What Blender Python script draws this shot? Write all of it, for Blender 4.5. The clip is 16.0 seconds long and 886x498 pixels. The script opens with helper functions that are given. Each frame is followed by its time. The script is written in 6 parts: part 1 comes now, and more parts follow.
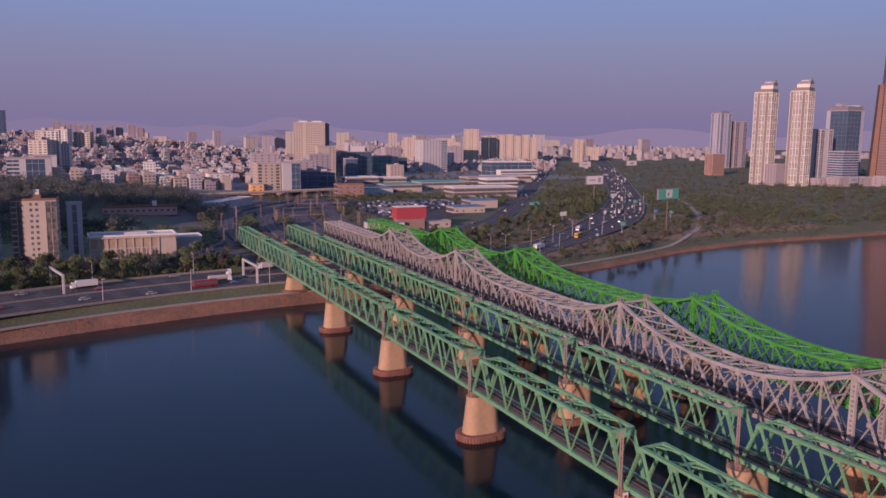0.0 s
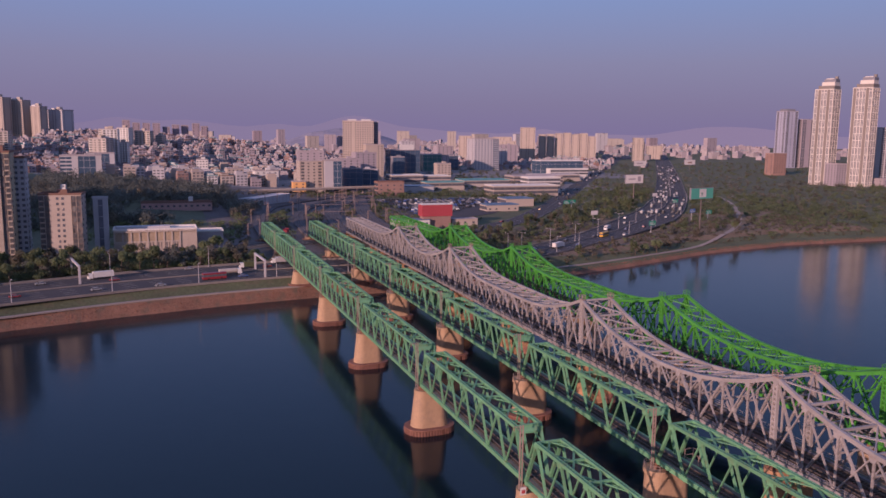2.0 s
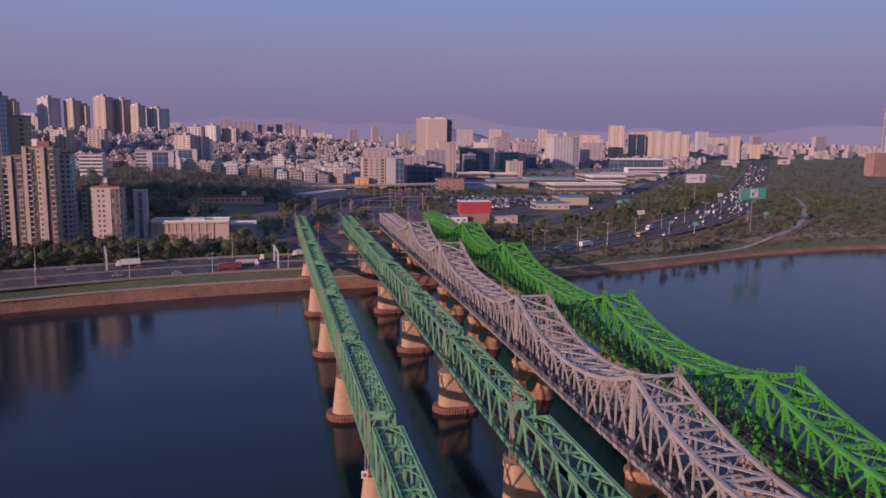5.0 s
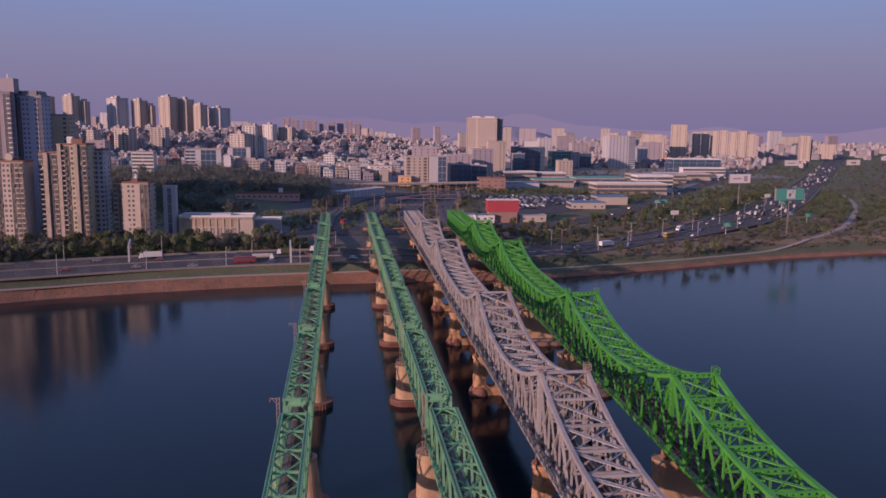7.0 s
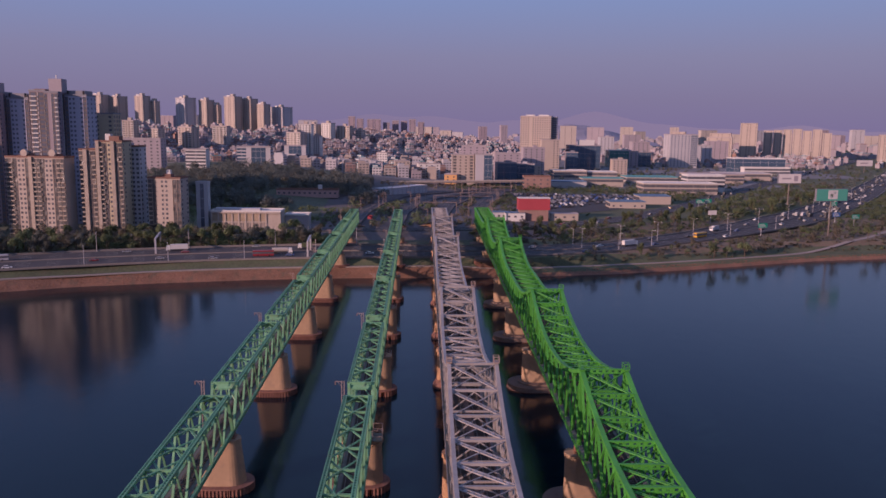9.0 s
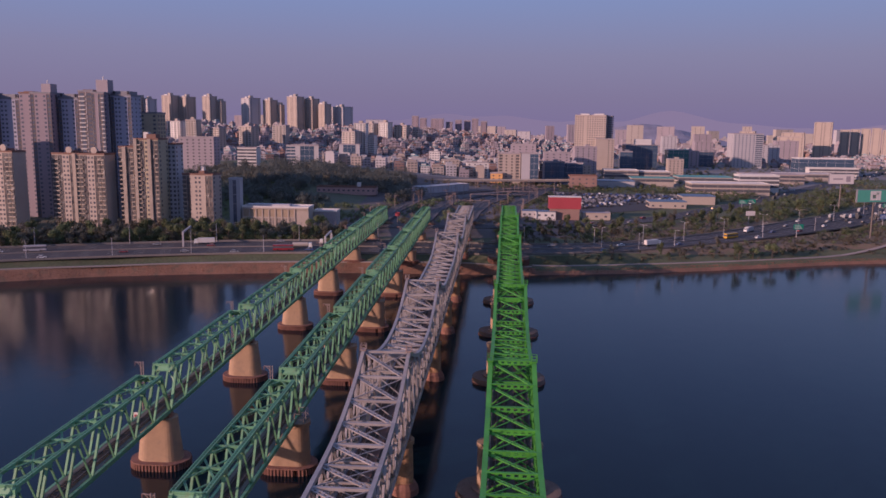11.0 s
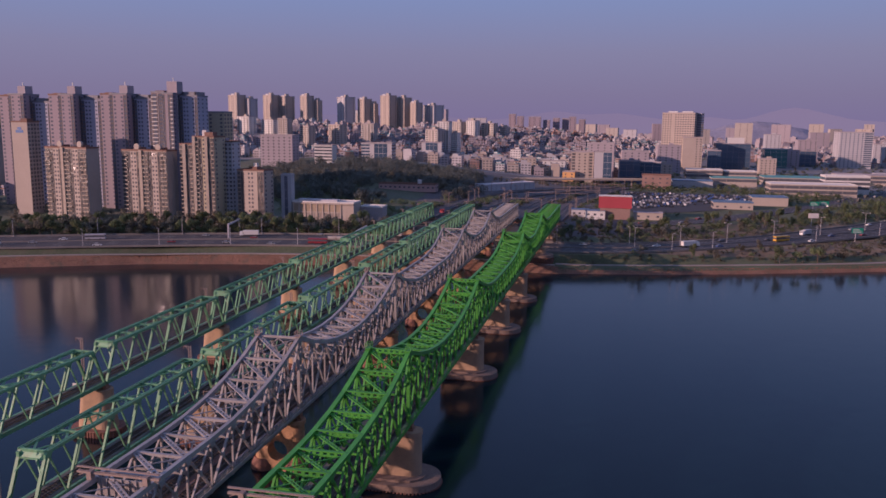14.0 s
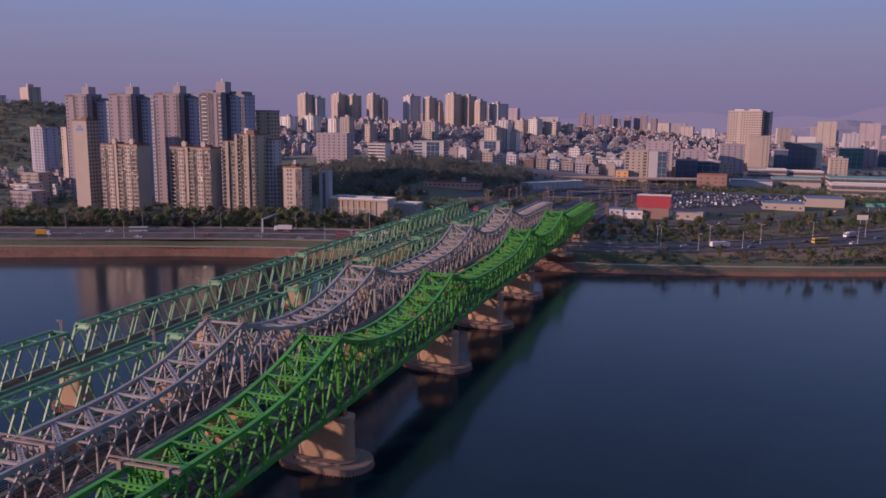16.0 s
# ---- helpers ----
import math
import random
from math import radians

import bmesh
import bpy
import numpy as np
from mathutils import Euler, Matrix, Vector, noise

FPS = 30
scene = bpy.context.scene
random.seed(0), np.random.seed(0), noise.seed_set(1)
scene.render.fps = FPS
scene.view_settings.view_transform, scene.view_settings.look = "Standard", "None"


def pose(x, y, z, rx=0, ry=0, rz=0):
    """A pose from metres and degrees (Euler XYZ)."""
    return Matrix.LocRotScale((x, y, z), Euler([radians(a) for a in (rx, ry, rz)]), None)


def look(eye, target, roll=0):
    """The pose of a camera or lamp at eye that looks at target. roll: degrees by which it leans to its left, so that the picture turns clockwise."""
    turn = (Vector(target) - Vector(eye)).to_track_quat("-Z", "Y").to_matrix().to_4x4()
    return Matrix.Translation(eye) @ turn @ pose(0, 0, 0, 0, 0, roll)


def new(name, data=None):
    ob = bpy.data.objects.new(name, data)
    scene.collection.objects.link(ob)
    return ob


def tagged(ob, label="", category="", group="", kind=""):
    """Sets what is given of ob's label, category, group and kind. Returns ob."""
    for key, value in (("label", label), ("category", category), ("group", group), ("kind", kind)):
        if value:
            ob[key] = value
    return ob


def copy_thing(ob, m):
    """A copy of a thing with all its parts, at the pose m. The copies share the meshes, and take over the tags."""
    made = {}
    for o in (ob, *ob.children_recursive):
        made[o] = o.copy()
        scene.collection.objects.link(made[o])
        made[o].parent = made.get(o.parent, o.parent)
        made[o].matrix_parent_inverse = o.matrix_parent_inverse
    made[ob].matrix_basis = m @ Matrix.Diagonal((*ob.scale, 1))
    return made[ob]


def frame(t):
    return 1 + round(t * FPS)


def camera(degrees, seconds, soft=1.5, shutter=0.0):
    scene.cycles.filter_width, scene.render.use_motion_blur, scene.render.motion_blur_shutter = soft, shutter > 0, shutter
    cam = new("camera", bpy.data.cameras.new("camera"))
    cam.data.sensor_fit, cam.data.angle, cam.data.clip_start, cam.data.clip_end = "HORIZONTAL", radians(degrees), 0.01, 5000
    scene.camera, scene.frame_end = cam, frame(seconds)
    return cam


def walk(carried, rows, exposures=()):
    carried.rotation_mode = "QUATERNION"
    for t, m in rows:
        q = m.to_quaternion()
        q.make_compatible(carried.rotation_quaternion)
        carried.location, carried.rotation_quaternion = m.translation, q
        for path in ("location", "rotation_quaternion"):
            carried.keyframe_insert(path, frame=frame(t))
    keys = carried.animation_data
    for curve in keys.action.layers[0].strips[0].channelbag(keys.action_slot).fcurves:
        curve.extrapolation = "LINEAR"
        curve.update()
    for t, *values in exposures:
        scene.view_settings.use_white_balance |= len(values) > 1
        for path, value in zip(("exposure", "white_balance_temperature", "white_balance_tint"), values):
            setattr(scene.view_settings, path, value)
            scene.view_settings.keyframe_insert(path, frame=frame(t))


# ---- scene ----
cam = camera(58.7, 16.0, soft=1.6)
METRES, EYE, TILT, LEAN, TURN = 260.0, 78.0, 0.316, 0.15, -25.5
ROWS = [
    (0.0, 0.0, 0.0, 0.0, 0.11, -8.54, -0.75),
    (0.5, 0.0299, -0.0019, -0.0, 1.4, -8.58, -0.75),
    (1.0, 0.0588, -0.0033, -0.0003, 2.62, -8.61, -0.74),
    (1.5, 0.0895, -0.0043, -0.0004, 3.91, -8.66, -0.75),
    (2.0, 0.1191, -0.0046, -0.0005, 5.13, -8.69, -0.73),
    (2.5, 0.1489, -0.0045, -0.0004, 6.36, -8.73, -0.75),
    (3.0, 0.1805, -0.0045, -0.0002, 7.65, -8.76, -0.75),
    (3.5, 0.2109, -0.0031, 0.0003, 8.91, -8.8, -0.76),
    (4.0, 0.243, -0.001, -0.0, 10.21, -8.84, -0.74),
    (6.5, 0.3991, 0.0183, -0.0, 16.8, -9.0, -0.75),
    (7.0, 0.4288, 0.0238, -0.0002, 18.09, -9.03, -0.74),
    (7.5, 0.4601, 0.0301, -0.0, 19.46, -9.07, -0.74),
    (8.0, 0.49, 0.0368, -0.0, 20.76, -9.11, -0.74),
    (8.5, 0.5198, 0.0447, -0.0006, 22.19, -9.15, -0.73),
    (9.0, 0.5511, 0.0533, -0.0009, 23.6, -9.18, -0.72),
    (11.5, 0.701, 0.1031, -0.0026, 30.51, -9.31, -0.63),
    (12.0, 0.7295, 0.1153, -0.0025, 31.92, -9.35, -0.61),
    (12.5, 0.7594, 0.1287, -0.0019, 33.37, -9.39, -0.59),
    (13.0, 0.7877, 0.1419, -0.0013, 34.77, -9.42, -0.57),
    (13.5, 0.817, 0.1567, -0.0005, 36.22, -9.45, -0.56),
    (14.0, 0.8443, 0.1713, 0.0001, 37.59, -9.49, -0.54),
    (14.5, 0.8713, 0.1866, 0.0001, 39.01, -9.52, -0.52),
    (15.0, 0.8991, 0.2034, -0.0004, 40.57, -9.57, -0.5),
    (15.5, 0.9251, 0.22, -0.0008, 42.01, -9.59, -0.47),
    (16.0, 0.9515, 0.2384, -0.0013, 43.52, -9.6, -0.44),
]
walk(cam, [(t, pose(0, 0, EYE, TILT, LEAN, TURN) @ pose(METRES * x, METRES * y, METRES * z, 90 + pitch, roll, yaw)) for t, x, y, z, yaw, pitch, roll in ROWS],
     exposures=[(0.0, 0.09, 5620, 14), (16.0, 0.03, 5620, 14)])

# ---------------- world, sun ----------------
ELEV, AZIM = 13.0, 236.0          # sun: low, behind the camera and to its left
to_sun = Vector((math.sin(radians(AZIM)) * math.cos(radians(ELEV)), math.cos(radians(AZIM)) * math.cos(radians(ELEV)), math.sin(radians(ELEV))))
sun = new("sun", bpy.data.lights.new("sun", "SUN"))
sun.data.energy, sun.data.color, sun.data.angle = 4.7, (1.0, 0.60, 0.445), radians(0.7)
sun.matrix_world = look(to_sun * 500, (0, 0, 0))

world = bpy.data.worlds.new("morning_sky")
scene.world = world
world.use_nodes = True
wt = world.node_tree
wt.nodes.clear()
w_out = wt.nodes.new("ShaderNodeOutputWorld")
w_bg = wt.nodes.new("ShaderNodeBackground")
w_sky = wt.nodes.new("ShaderNodeTexSky")
w_sky.sky_type, w_sky.sun_disc = "NISHITA", False
w_sky.sun_elevation, w_sky.sun_rotation = radians(ELEV), radians(AZIM)
w_sky.dust_density, w_sky.air_density = 4.0, 1.5
w_gain = wt.nodes.new("ShaderNodeVectorMath")
w_gain.operation, w_gain.inputs[3].default_value = "SCALE", 0.06
w_co = wt.nodes.new("ShaderNodeTexCoord")
w_sep = wt.nodes.new("ShaderNodeSeparateXYZ")
w_ramp = wt.nodes.new("ShaderNodeValToRGB")
HAZE = [(0.0, (0.246, 0.186, 0.298)), (0.035, (0.254, 0.203, 0.302)), (0.085, (0.264, 0.234, 0.346)), (0.16, (0.240, 0.286, 0.470)), (0.3, (0.168, 0.232, 0.448)), (0.5, (0.160, 0.218, 0.395)), (0.75, (0.220, 0.270, 0.475)), (1.0, (0.270, 0.320, 0.530))]
for i, (p, c) in enumerate(HAZE):
    e = w_ramp.color_ramp.elements[i] if i < 2 else w_ramp.color_ramp.elements.new(p)
    e.position, e.color = p, (*c, 1)
w_mix = wt.nodes.new("ShaderNodeMix")
w_mix.data_type = "RGBA"
w_mix.inputs[0].default_value = 0.85
wt.links.new(w_sky.outputs[0], w_gain.inputs[0])
wt.links.new(w_co.outputs["Generated"], w_sep.inputs[0])
wt.links.new(w_sep.outputs[2], w_ramp.inputs[0])
wt.links.new(w_gain.outputs[0], w_mix.inputs[6])
wt.links.new(w_ramp.outputs[0], w_mix.inputs[7])
wt.links.new(w_mix.outputs[2], w_bg.inputs[0])
wt.links.new(w_bg.outputs[0], w_out.inputs[0])


# ---------------- materials ----------------
def material(name, col, rough=0.6, metal=0.0, var=0.18, scale=0.15, fine=3.0, bump=0.15, stain=None, amount=0.5, each=0.0, spec=0.5):
    """A painted, stained or weathered surface: two scales of noise, optional stain colour, optional change from piece to piece."""
    m = bpy.data.materials.new(name)
    m.use_nodes = True
    nt = m.node_tree
    b = nt.nodes["Principled BSDF"]
    geo = nt.nodes.new("ShaderNodeNewGeometry")
    n1 = nt.nodes.new("ShaderNodeTexNoise")
    n1.inputs["Scale"].default_value, n1.inputs["Detail"].default_value = scale, 4
    n2 = nt.nodes.new("ShaderNodeTexNoise")
    n2.inputs["Scale"].default_value, n2.inputs["Detail"].default_value = fine, 3
    for n in (n1, n2):
        nt.links.new(geo.outputs["Position"], n.inputs["Vector"])
    add = nt.nodes.new("ShaderNodeMath")
    add.operation = "ADD"
    nt.links.new(n1.outputs[0], add.inputs[0])
    nt.links.new(n2.outputs[0], add.inputs[1])
    mr = nt.nodes.new("ShaderNodeMapRange")
    mr.inputs[1].default_value, mr.inputs[2].default_value = 0.65, 1.35
    mr.inputs[3].default_value, mr.inputs[4].default_value = 1 - var, 1 + var
    nt.links.new(add.outputs[0], mr.inputs[0])
    last = mr.outputs[0]
    if each:
        info = nt.nodes.new("ShaderNodeObjectInfo")
        er = nt.nodes.new("ShaderNodeMapRange")
        er.inputs[3].default_value, er.inputs[4].default_value = 1 - each, 1 + each
        mu = nt.nodes.new("ShaderNodeMath")
        mu.operation = "MULTIPLY"
        nt.links.new(info.outputs["Random"], er.inputs[0])
        nt.links.new(er.outputs[0], mu.inputs[0])
        nt.links.new(last, mu.inputs[1])
        last = mu.outputs[0]
    sc = nt.nodes.new("ShaderNodeVectorMath")
    sc.operation, sc.inputs[0].default_value = "SCALE", col
    nt.links.new(last, sc.inputs[3])
    out = sc.outputs[0]
    if stain:
        sr = nt.nodes.new("ShaderNodeMapRange")
        sr.inputs[1].default_value, sr.inputs[2].default_value = 0.52, 0.72
        sr.inputs[4].default_value = amount
        n3 = nt.nodes.new("ShaderNodeTexNoise")
        n3.inputs["Scale"].default_value, n3.inputs["Detail"].default_value = scale * 3.1, 5
        nt.links.new(geo.outputs["Position"], n3.inputs["Vector"])
        nt.links.new(n3.outputs[0], sr.inputs[0])
        mx = nt.nodes.new("ShaderNodeMix")
        mx.data_type = "RGBA"
        mx.inputs[7].default_value = (*stain, 1)
        nt.links.new(sr.outputs[0], mx.inputs[0])
        nt.links.new(out, mx.inputs[6])
        out = mx.outputs[2]
    nt.links.new(out, b.inputs["Base Color"])
    b.inputs["Roughness"].default_value, b.inputs["Metallic"].default_value = rough, metal
    b.inputs["Specular IOR Level"].default_value = spec
    if bump:
        bp = nt.nodes.new("ShaderNodeBump")
        bp.inputs["Strength"].default_value, bp.inputs["Distance"].default_value = bump, 0.05
        nt.links.new(n2.outputs[0], bp.inputs["Height"])
        nt.links.new(bp.outputs[0], b.inputs["Normal"])
    return m


M = {}
M["teal"] = material("green_truss_paint", (0.138, 0.312, 0.168), 0.5, 0.0, 0.2, 0.25, 4, 0.1, (0.20, 0.17, 0.09), 0.4, 0.12)
M["green"] = material("bright_green_truss_paint", (0.072, 0.285, 0.034), 0.5, 0.0, 0.2, 0.25, 4, 0.1, (0.04, 0.18, 0.06), 0.4, 0.12)
M["grey"] = material("grey_truss_paint", (0.312, 0.284, 0.280), 0.5, 0.0, 0.15, 0.3, 4, 0.1, (0.26, 0.19, 0.15), 0.45, 0.12)
M["rust"] = material("rusty_steel", (0.24, 0.12, 0.08), 0.75, 0.0, 0.3, 0.6, 5)
M["mast"] = material("weathered_mast_steel", (0.30, 0.22, 0.19), 0.6, 0.0, 0.2, 0.6, 5)
M["rail"] = material("rail_steel", (0.16, 0.135, 0.125), 0.45, 0.5, 0.2, 0.6, 5)
M["ballast"] = material("dark_ballast", (0.098, 0.086, 0.092), 0.95, 0, 0.25, 0.3, 4, 0.4)
M["sleeper"] = material("brown_sleeper", (0.084, 0.068, 0.060), 0.9, 0, 0.3, 0.8, 6)
M["deck"] = material("red_brown_deck_plate", (0.165, 0.092, 0.072), 0.85, 0, 0.3, 0.4, 5)
M["walk"] = material("walkway_plate", (0.130, 0.128, 0.108), 0.8, 0, 0.25, 0.5, 5)
M["trough"] = material("cable_trough", (0.15, 0.145, 0.17), 0.8, 0, 0.2, 0.3, 5)
M["pier"] = material("pier_concrete", (0.360, 0.240, 0.150), 0.85, 0, 0.10, 0.25, 0.9, 0.2, (0.24, 0.17, 0.13), 0.5, 0.06)
M["pierC"] = material("stained_pier_masonry", (0.40, 0.230, 0.125), 0.85, 0, 0.22, 0.5, 2, 0.5, (0.17, 0.10, 0.07), 0.7, 0.06)
M["ring"] = material("rusted_sheet_pile", (0.21, 0.10, 0.075), 0.85, 0, 0.3, 0.8, 4, 0.3)
M["slab"] = material("footing_slab_concrete", (0.20, 0.142, 0.115), 0.9, 0, 0.2, 0.5, 3, 0.3, (0.14, 0.09, 0.07), 0.6)
M["soil"] = material("ground_soil_grass", (0.100, 0.108, 0.068), 0.95, 0, 0.35, 0.02, 0.4, 0.5, (0.125, 0.105, 0.085), 0.8)
M["bank"] = material("stone_revetment", (0.198, 0.100, 0.064), 0.95, 0, 0.4, 0.07, 1.4, 0.8, (0.105, 0.085, 0.058), 0.8)
M["grass"] = material("riverside_grass", (0.088, 0.096, 0.050), 0.95, 0, 0.35, 0.05, 0.8, 0.5, (0.125, 0.098, 0.064), 0.7)
M["asphalt"] = material("asphalt", (0.052, 0.047, 0.054), 0.9, 0, 0.2, 0.03, 1.0, 0.2, (0.066, 0.060, 0.066), 0.6)
M["path"] = material("pale_path", (0.30, 0.24, 0.21), 0.9, 0, 0.15, 0.1, 1.0)
M["line"] = material("road_paint", (0.30, 0.29, 0.28), 0.8, 0, 0.15, 0.3, 2)
M["kerb"] = material("kerb_concrete", (0.22, 0.19, 0.175), 0.85, 0, 0.15, 0.3, 2)
M["yard"] = material("rail_yard_cinders", (0.118, 0.100, 0.104), 0.95, 0, 0.35, 0.03, 0.6, 0.4, (0.095, 0.098, 0.062), 0.75)
M["blind"] = material("tan_window_blinds", (0.34, 0.265, 0.195), 0.55, 0, 0.25, 0.2, 1.5, 0, None, 0, 0, 0.2)
M["paved"] = material("city_paving", (0.200, 0.180, 0.180), 0.9, 0, 0.3, 0.03, 0.3, 0.3, (0.13, 0.12, 0.115), 0.7)
M["leaf"] = material("spring_foliage", (0.145, 0.175, 0.088), 0.8, 0, 0.4, 0.06, 1.2, 0, (0.13, 0.125, 0.060), 0.7, 0.25)
M["leafb"] = material("brown_budding_foliage", (0.170, 0.152, 0.115), 0.85, 0, 0.35, 0.06, 1.2, 0, (0.07, 0.075, 0.03), 0.6, 0.25)
M["pine"] = material("dark_evergreen_foliage", (0.140, 0.152, 0.135), 0.85, 0, 0.4, 0.05, 1.0, 0, (0.11, 0.088, 0.075), 0.6, 0.25)
M["bark"] = material("bark", (0.10, 0.075, 0.06), 0.9, 0, 0.3, 1.0, 6)
M["cream"] = material("cream_wall_paint", (0.40, 0.335, 0.290), 0.8, 0, 0.08, 0.06, 1.0, 0.1, (0.46, 0.39, 0.34), 0.35)
M["beige"] = material("beige_wall_paint", (0.40, 0.35, 0.315), 0.8, 0, 0.08, 0.05, 1.0, 0.1, (0.52, 0.45, 0.40), 0.35)
M["ochre"] = material("ochre_wall_paint", (0.44, 0.37, 0.26), 0.8, 0, 0.1, 0.05, 1.0, 0.1)
M["white"] = material("white_wall_paint", (0.60, 0.57, 0.55), 0.75, 0, 0.06, 0.04, 1.0, 0.1, (0.66, 0.63, 0.60), 0.3)
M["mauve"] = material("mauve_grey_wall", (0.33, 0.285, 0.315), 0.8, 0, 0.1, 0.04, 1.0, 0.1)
M["dgrey"] = material("dark_grey_cladding", (0.20, 0.195, 0.225), 0.6, 0, 0.12, 0.05, 1.0, 0.1)
M["lgrey"] = material("light_grey_cladding", (0.43, 0.41, 0.43), 0.7, 0, 0.1, 0.04, 1.0, 0.1)
M["brick"] = material("brown_brick_wall", (0.28, 0.175, 0.15), 0.85, 0, 0.2, 0.1, 1.5, 0.2)
M["roofbrown"] = material("brown_roof_trim", (0.20, 0.11, 0.085), 0.8, 0, 0.15, 0.1, 1.5)
M["roofgrey"] = material("grey_roof", (0.34, 0.30, 0.315), 0.9, 0, 0.2, 0.08, 1.0)
M["roofblue"] = material("blue_sheet_roof", (0.10, 0.16, 0.26), 0.5, 0, 0.15, 0.08, 1.0)
M["rooft"] = material("teal_sheet_roof", (0.10, 0.27, 0.29), 0.5, 0, 0.15, 0.08, 1.0)
M["red"] = material("red_cladding", (0.37, 0.058, 0.072), 0.5, 0, 0.1, 0.1, 1.0, 0.05)
M["glass"] = material("window_glass", (0.11, 0.11, 0.13), 0.045, 0, 0.3, 0.3, 1.5, 0, None, 0, 0, 0.8)
M["glassb"] = material("blue_curtain_glass", (0.06, 0.095, 0.15), 0.12, 0, 0.2, 0.05, 1.0, 0, None, 0, 0, 0.8)
M["glasst"] = material("teal_curtain_glass", (0.04, 0.13, 0.135), 0.12, 0, 0.2, 0.05, 1.0, 0, None, 0, 0, 0.8)
M["gold"] = material("copper_coated_glass", (0.12, 0.075, 0.078), 0.3, 0.3, 0.15, 0.04, 1.0, 0)
M["bay"] = material("balcony_glazing", (0.085, 0.08, 0.085), 0.32, 0, 0.35, 0.25, 1.2, 0)
M["tyre"] = material("tyre_rubber", (0.03, 0.03, 0.03), 0.9, 0, 0.1)
M["signgreen"] = material("green_sign_face", (0.02, 0.27, 0.17), 0.5, 0, 0.05, 0.1, 1, 0)
M["bbgreen"] = material("teal_green_billboard_face", (0.10, 0.36, 0.27), 0.5, 0, 0.05, 0.1, 1, 0)
M["bbwhite"] = material("pale_billboard_face", (0.66, 0.60, 0.58), 0.5, 0, 0.05, 0.1, 1, 0)
M["bbblue"] = material("blue_sign_face", (0.05, 0.14, 0.36), 0.5, 0, 0.05, 0.1, 1, 0)
M["orange"] = material("orange_wall_paint", (0.66, 0.36, 0.14), 0.7, 0, 0.1, 0.1, 1, 0.1)
for nm, col in (("carwhite", (0.72, 0.70, 0.68)), ("cargrey", (0.28, 0.28, 0.29)), ("carblack", (0.035, 0.035, 0.04)), ("carred", (0.24, 0.03, 0.04)), ("carblue", (0.05, 0.09, 0.24)), ("caryellow", (0.62, 0.34, 0.04))):
    M[nm] = material(nm + "_paint", col, 0.3, 0, 0.05, 0.3, 2, 0)

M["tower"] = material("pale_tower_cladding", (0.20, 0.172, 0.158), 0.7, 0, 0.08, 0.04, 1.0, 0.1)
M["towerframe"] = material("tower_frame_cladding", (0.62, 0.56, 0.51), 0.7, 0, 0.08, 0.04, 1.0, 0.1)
# dark tone for bay columns, their shade put into the colour
M["bayshade"] = material("bay_shade_colour", (0.135, 0.108, 0.10), 0.8, 0, 0.15, 0.1, 1.0, 0.1)
M["balcony"] = material("beige_balcony_paint", (0.36, 0.30, 0.25), 0.8, 0, 0.2, 0.3, 2.0, 0.1)
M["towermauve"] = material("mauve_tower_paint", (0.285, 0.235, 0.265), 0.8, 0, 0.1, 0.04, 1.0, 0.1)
M["ridge"] = material("hazed_woodland", (0.24, 0.225, 0.29), 0.95, 0, 0.25, 0.02, 0.2, 0.3)
M["pinkbrick"] = material("pink_brick_wall", (0.44, 0.28, 0.255), 0.85, 0, 0.15, 0.1, 1.5, 0.2)
# blue-grey walls of some buildings; on others it is shade put into colour
M["bluewall"] = material("blue_grey_paint_and_shade", (0.36, 0.36, 0.45), 0.75, 0, 0.1, 0.05, 1.0, 0.1)
M["meadow"] = material("dry_meadow", (0.180, 0.124, 0.082), 0.95, 0, 0.3, 0.05, 0.6, 0.4, (0.100, 0.118, 0.050), 0.85)
M["glassm"] = material("grey_blue_window_glass", (0.11, 0.12, 0.16), 0.2, 0, 0.25, 0.1, 1.0, 0, None, 0, 0, 0.7)
# leaves let some light through
for nm in ("leaf", "leafb", "pine"):
    nt = M[nm].node_tree
    b = nt.nodes["Principled BSDF"]
    tl, mx = nt.nodes.new("ShaderNodeBsdfTranslucent"), nt.nodes.new("ShaderNodeMixShader")
    mx.inputs[0].default_value = 0.45
    nt.links.new(b.inputs["Base Color"].links[0].from_socket, tl.inputs[0])
    nt.links.new(b.outputs[0], mx.inputs[1])
    nt.links.new(tl.outputs[0], mx.inputs[2])
    nt.links.new(mx.outputs[0], nt.nodes["Material Output"].inputs[0])

# river water: dark body, ripples at two scales
mw = bpy.data.materials.new("river_water")
mw.use_nodes = True
M["water"] = mw
nt = mw.node_tree
b = nt.nodes["Principled BSDF"]
b.inputs["Base Color"].default_value = (0.0030, 0.0108, 0.0180, 1)
b.inputs["Roughness"].default_value = 0.135
b.inputs["IOR"].default_value = 1.33
geo = nt.nodes.new("ShaderNodeNewGeometry")
ma = nt.nodes.new("ShaderNodeMapping")
ma.inputs["Scale"].default_value = (1.0, 0.55, 1.0)
n1 = nt.nodes.new("ShaderNodeTexNoise")
n1.inputs["Scale"].default_value, n1.inputs["Detail"].default_value = 0.22, 3
n2 = nt.nodes.new("ShaderNodeTexNoise")
n2.inputs["Scale"].default_value, n2.inputs["Detail"].default_value = 0.02, 2
ad = nt.nodes.new("ShaderNodeMath")
ad.operation = "MULTIPLY"
bp = nt.nodes.new("ShaderNodeBump")
bp.inputs["Strength"].default_value, bp.inputs["Distance"].default_value = 0.4, 0.25
nt.links.new(geo.outputs["Position"], ma.inputs[0])
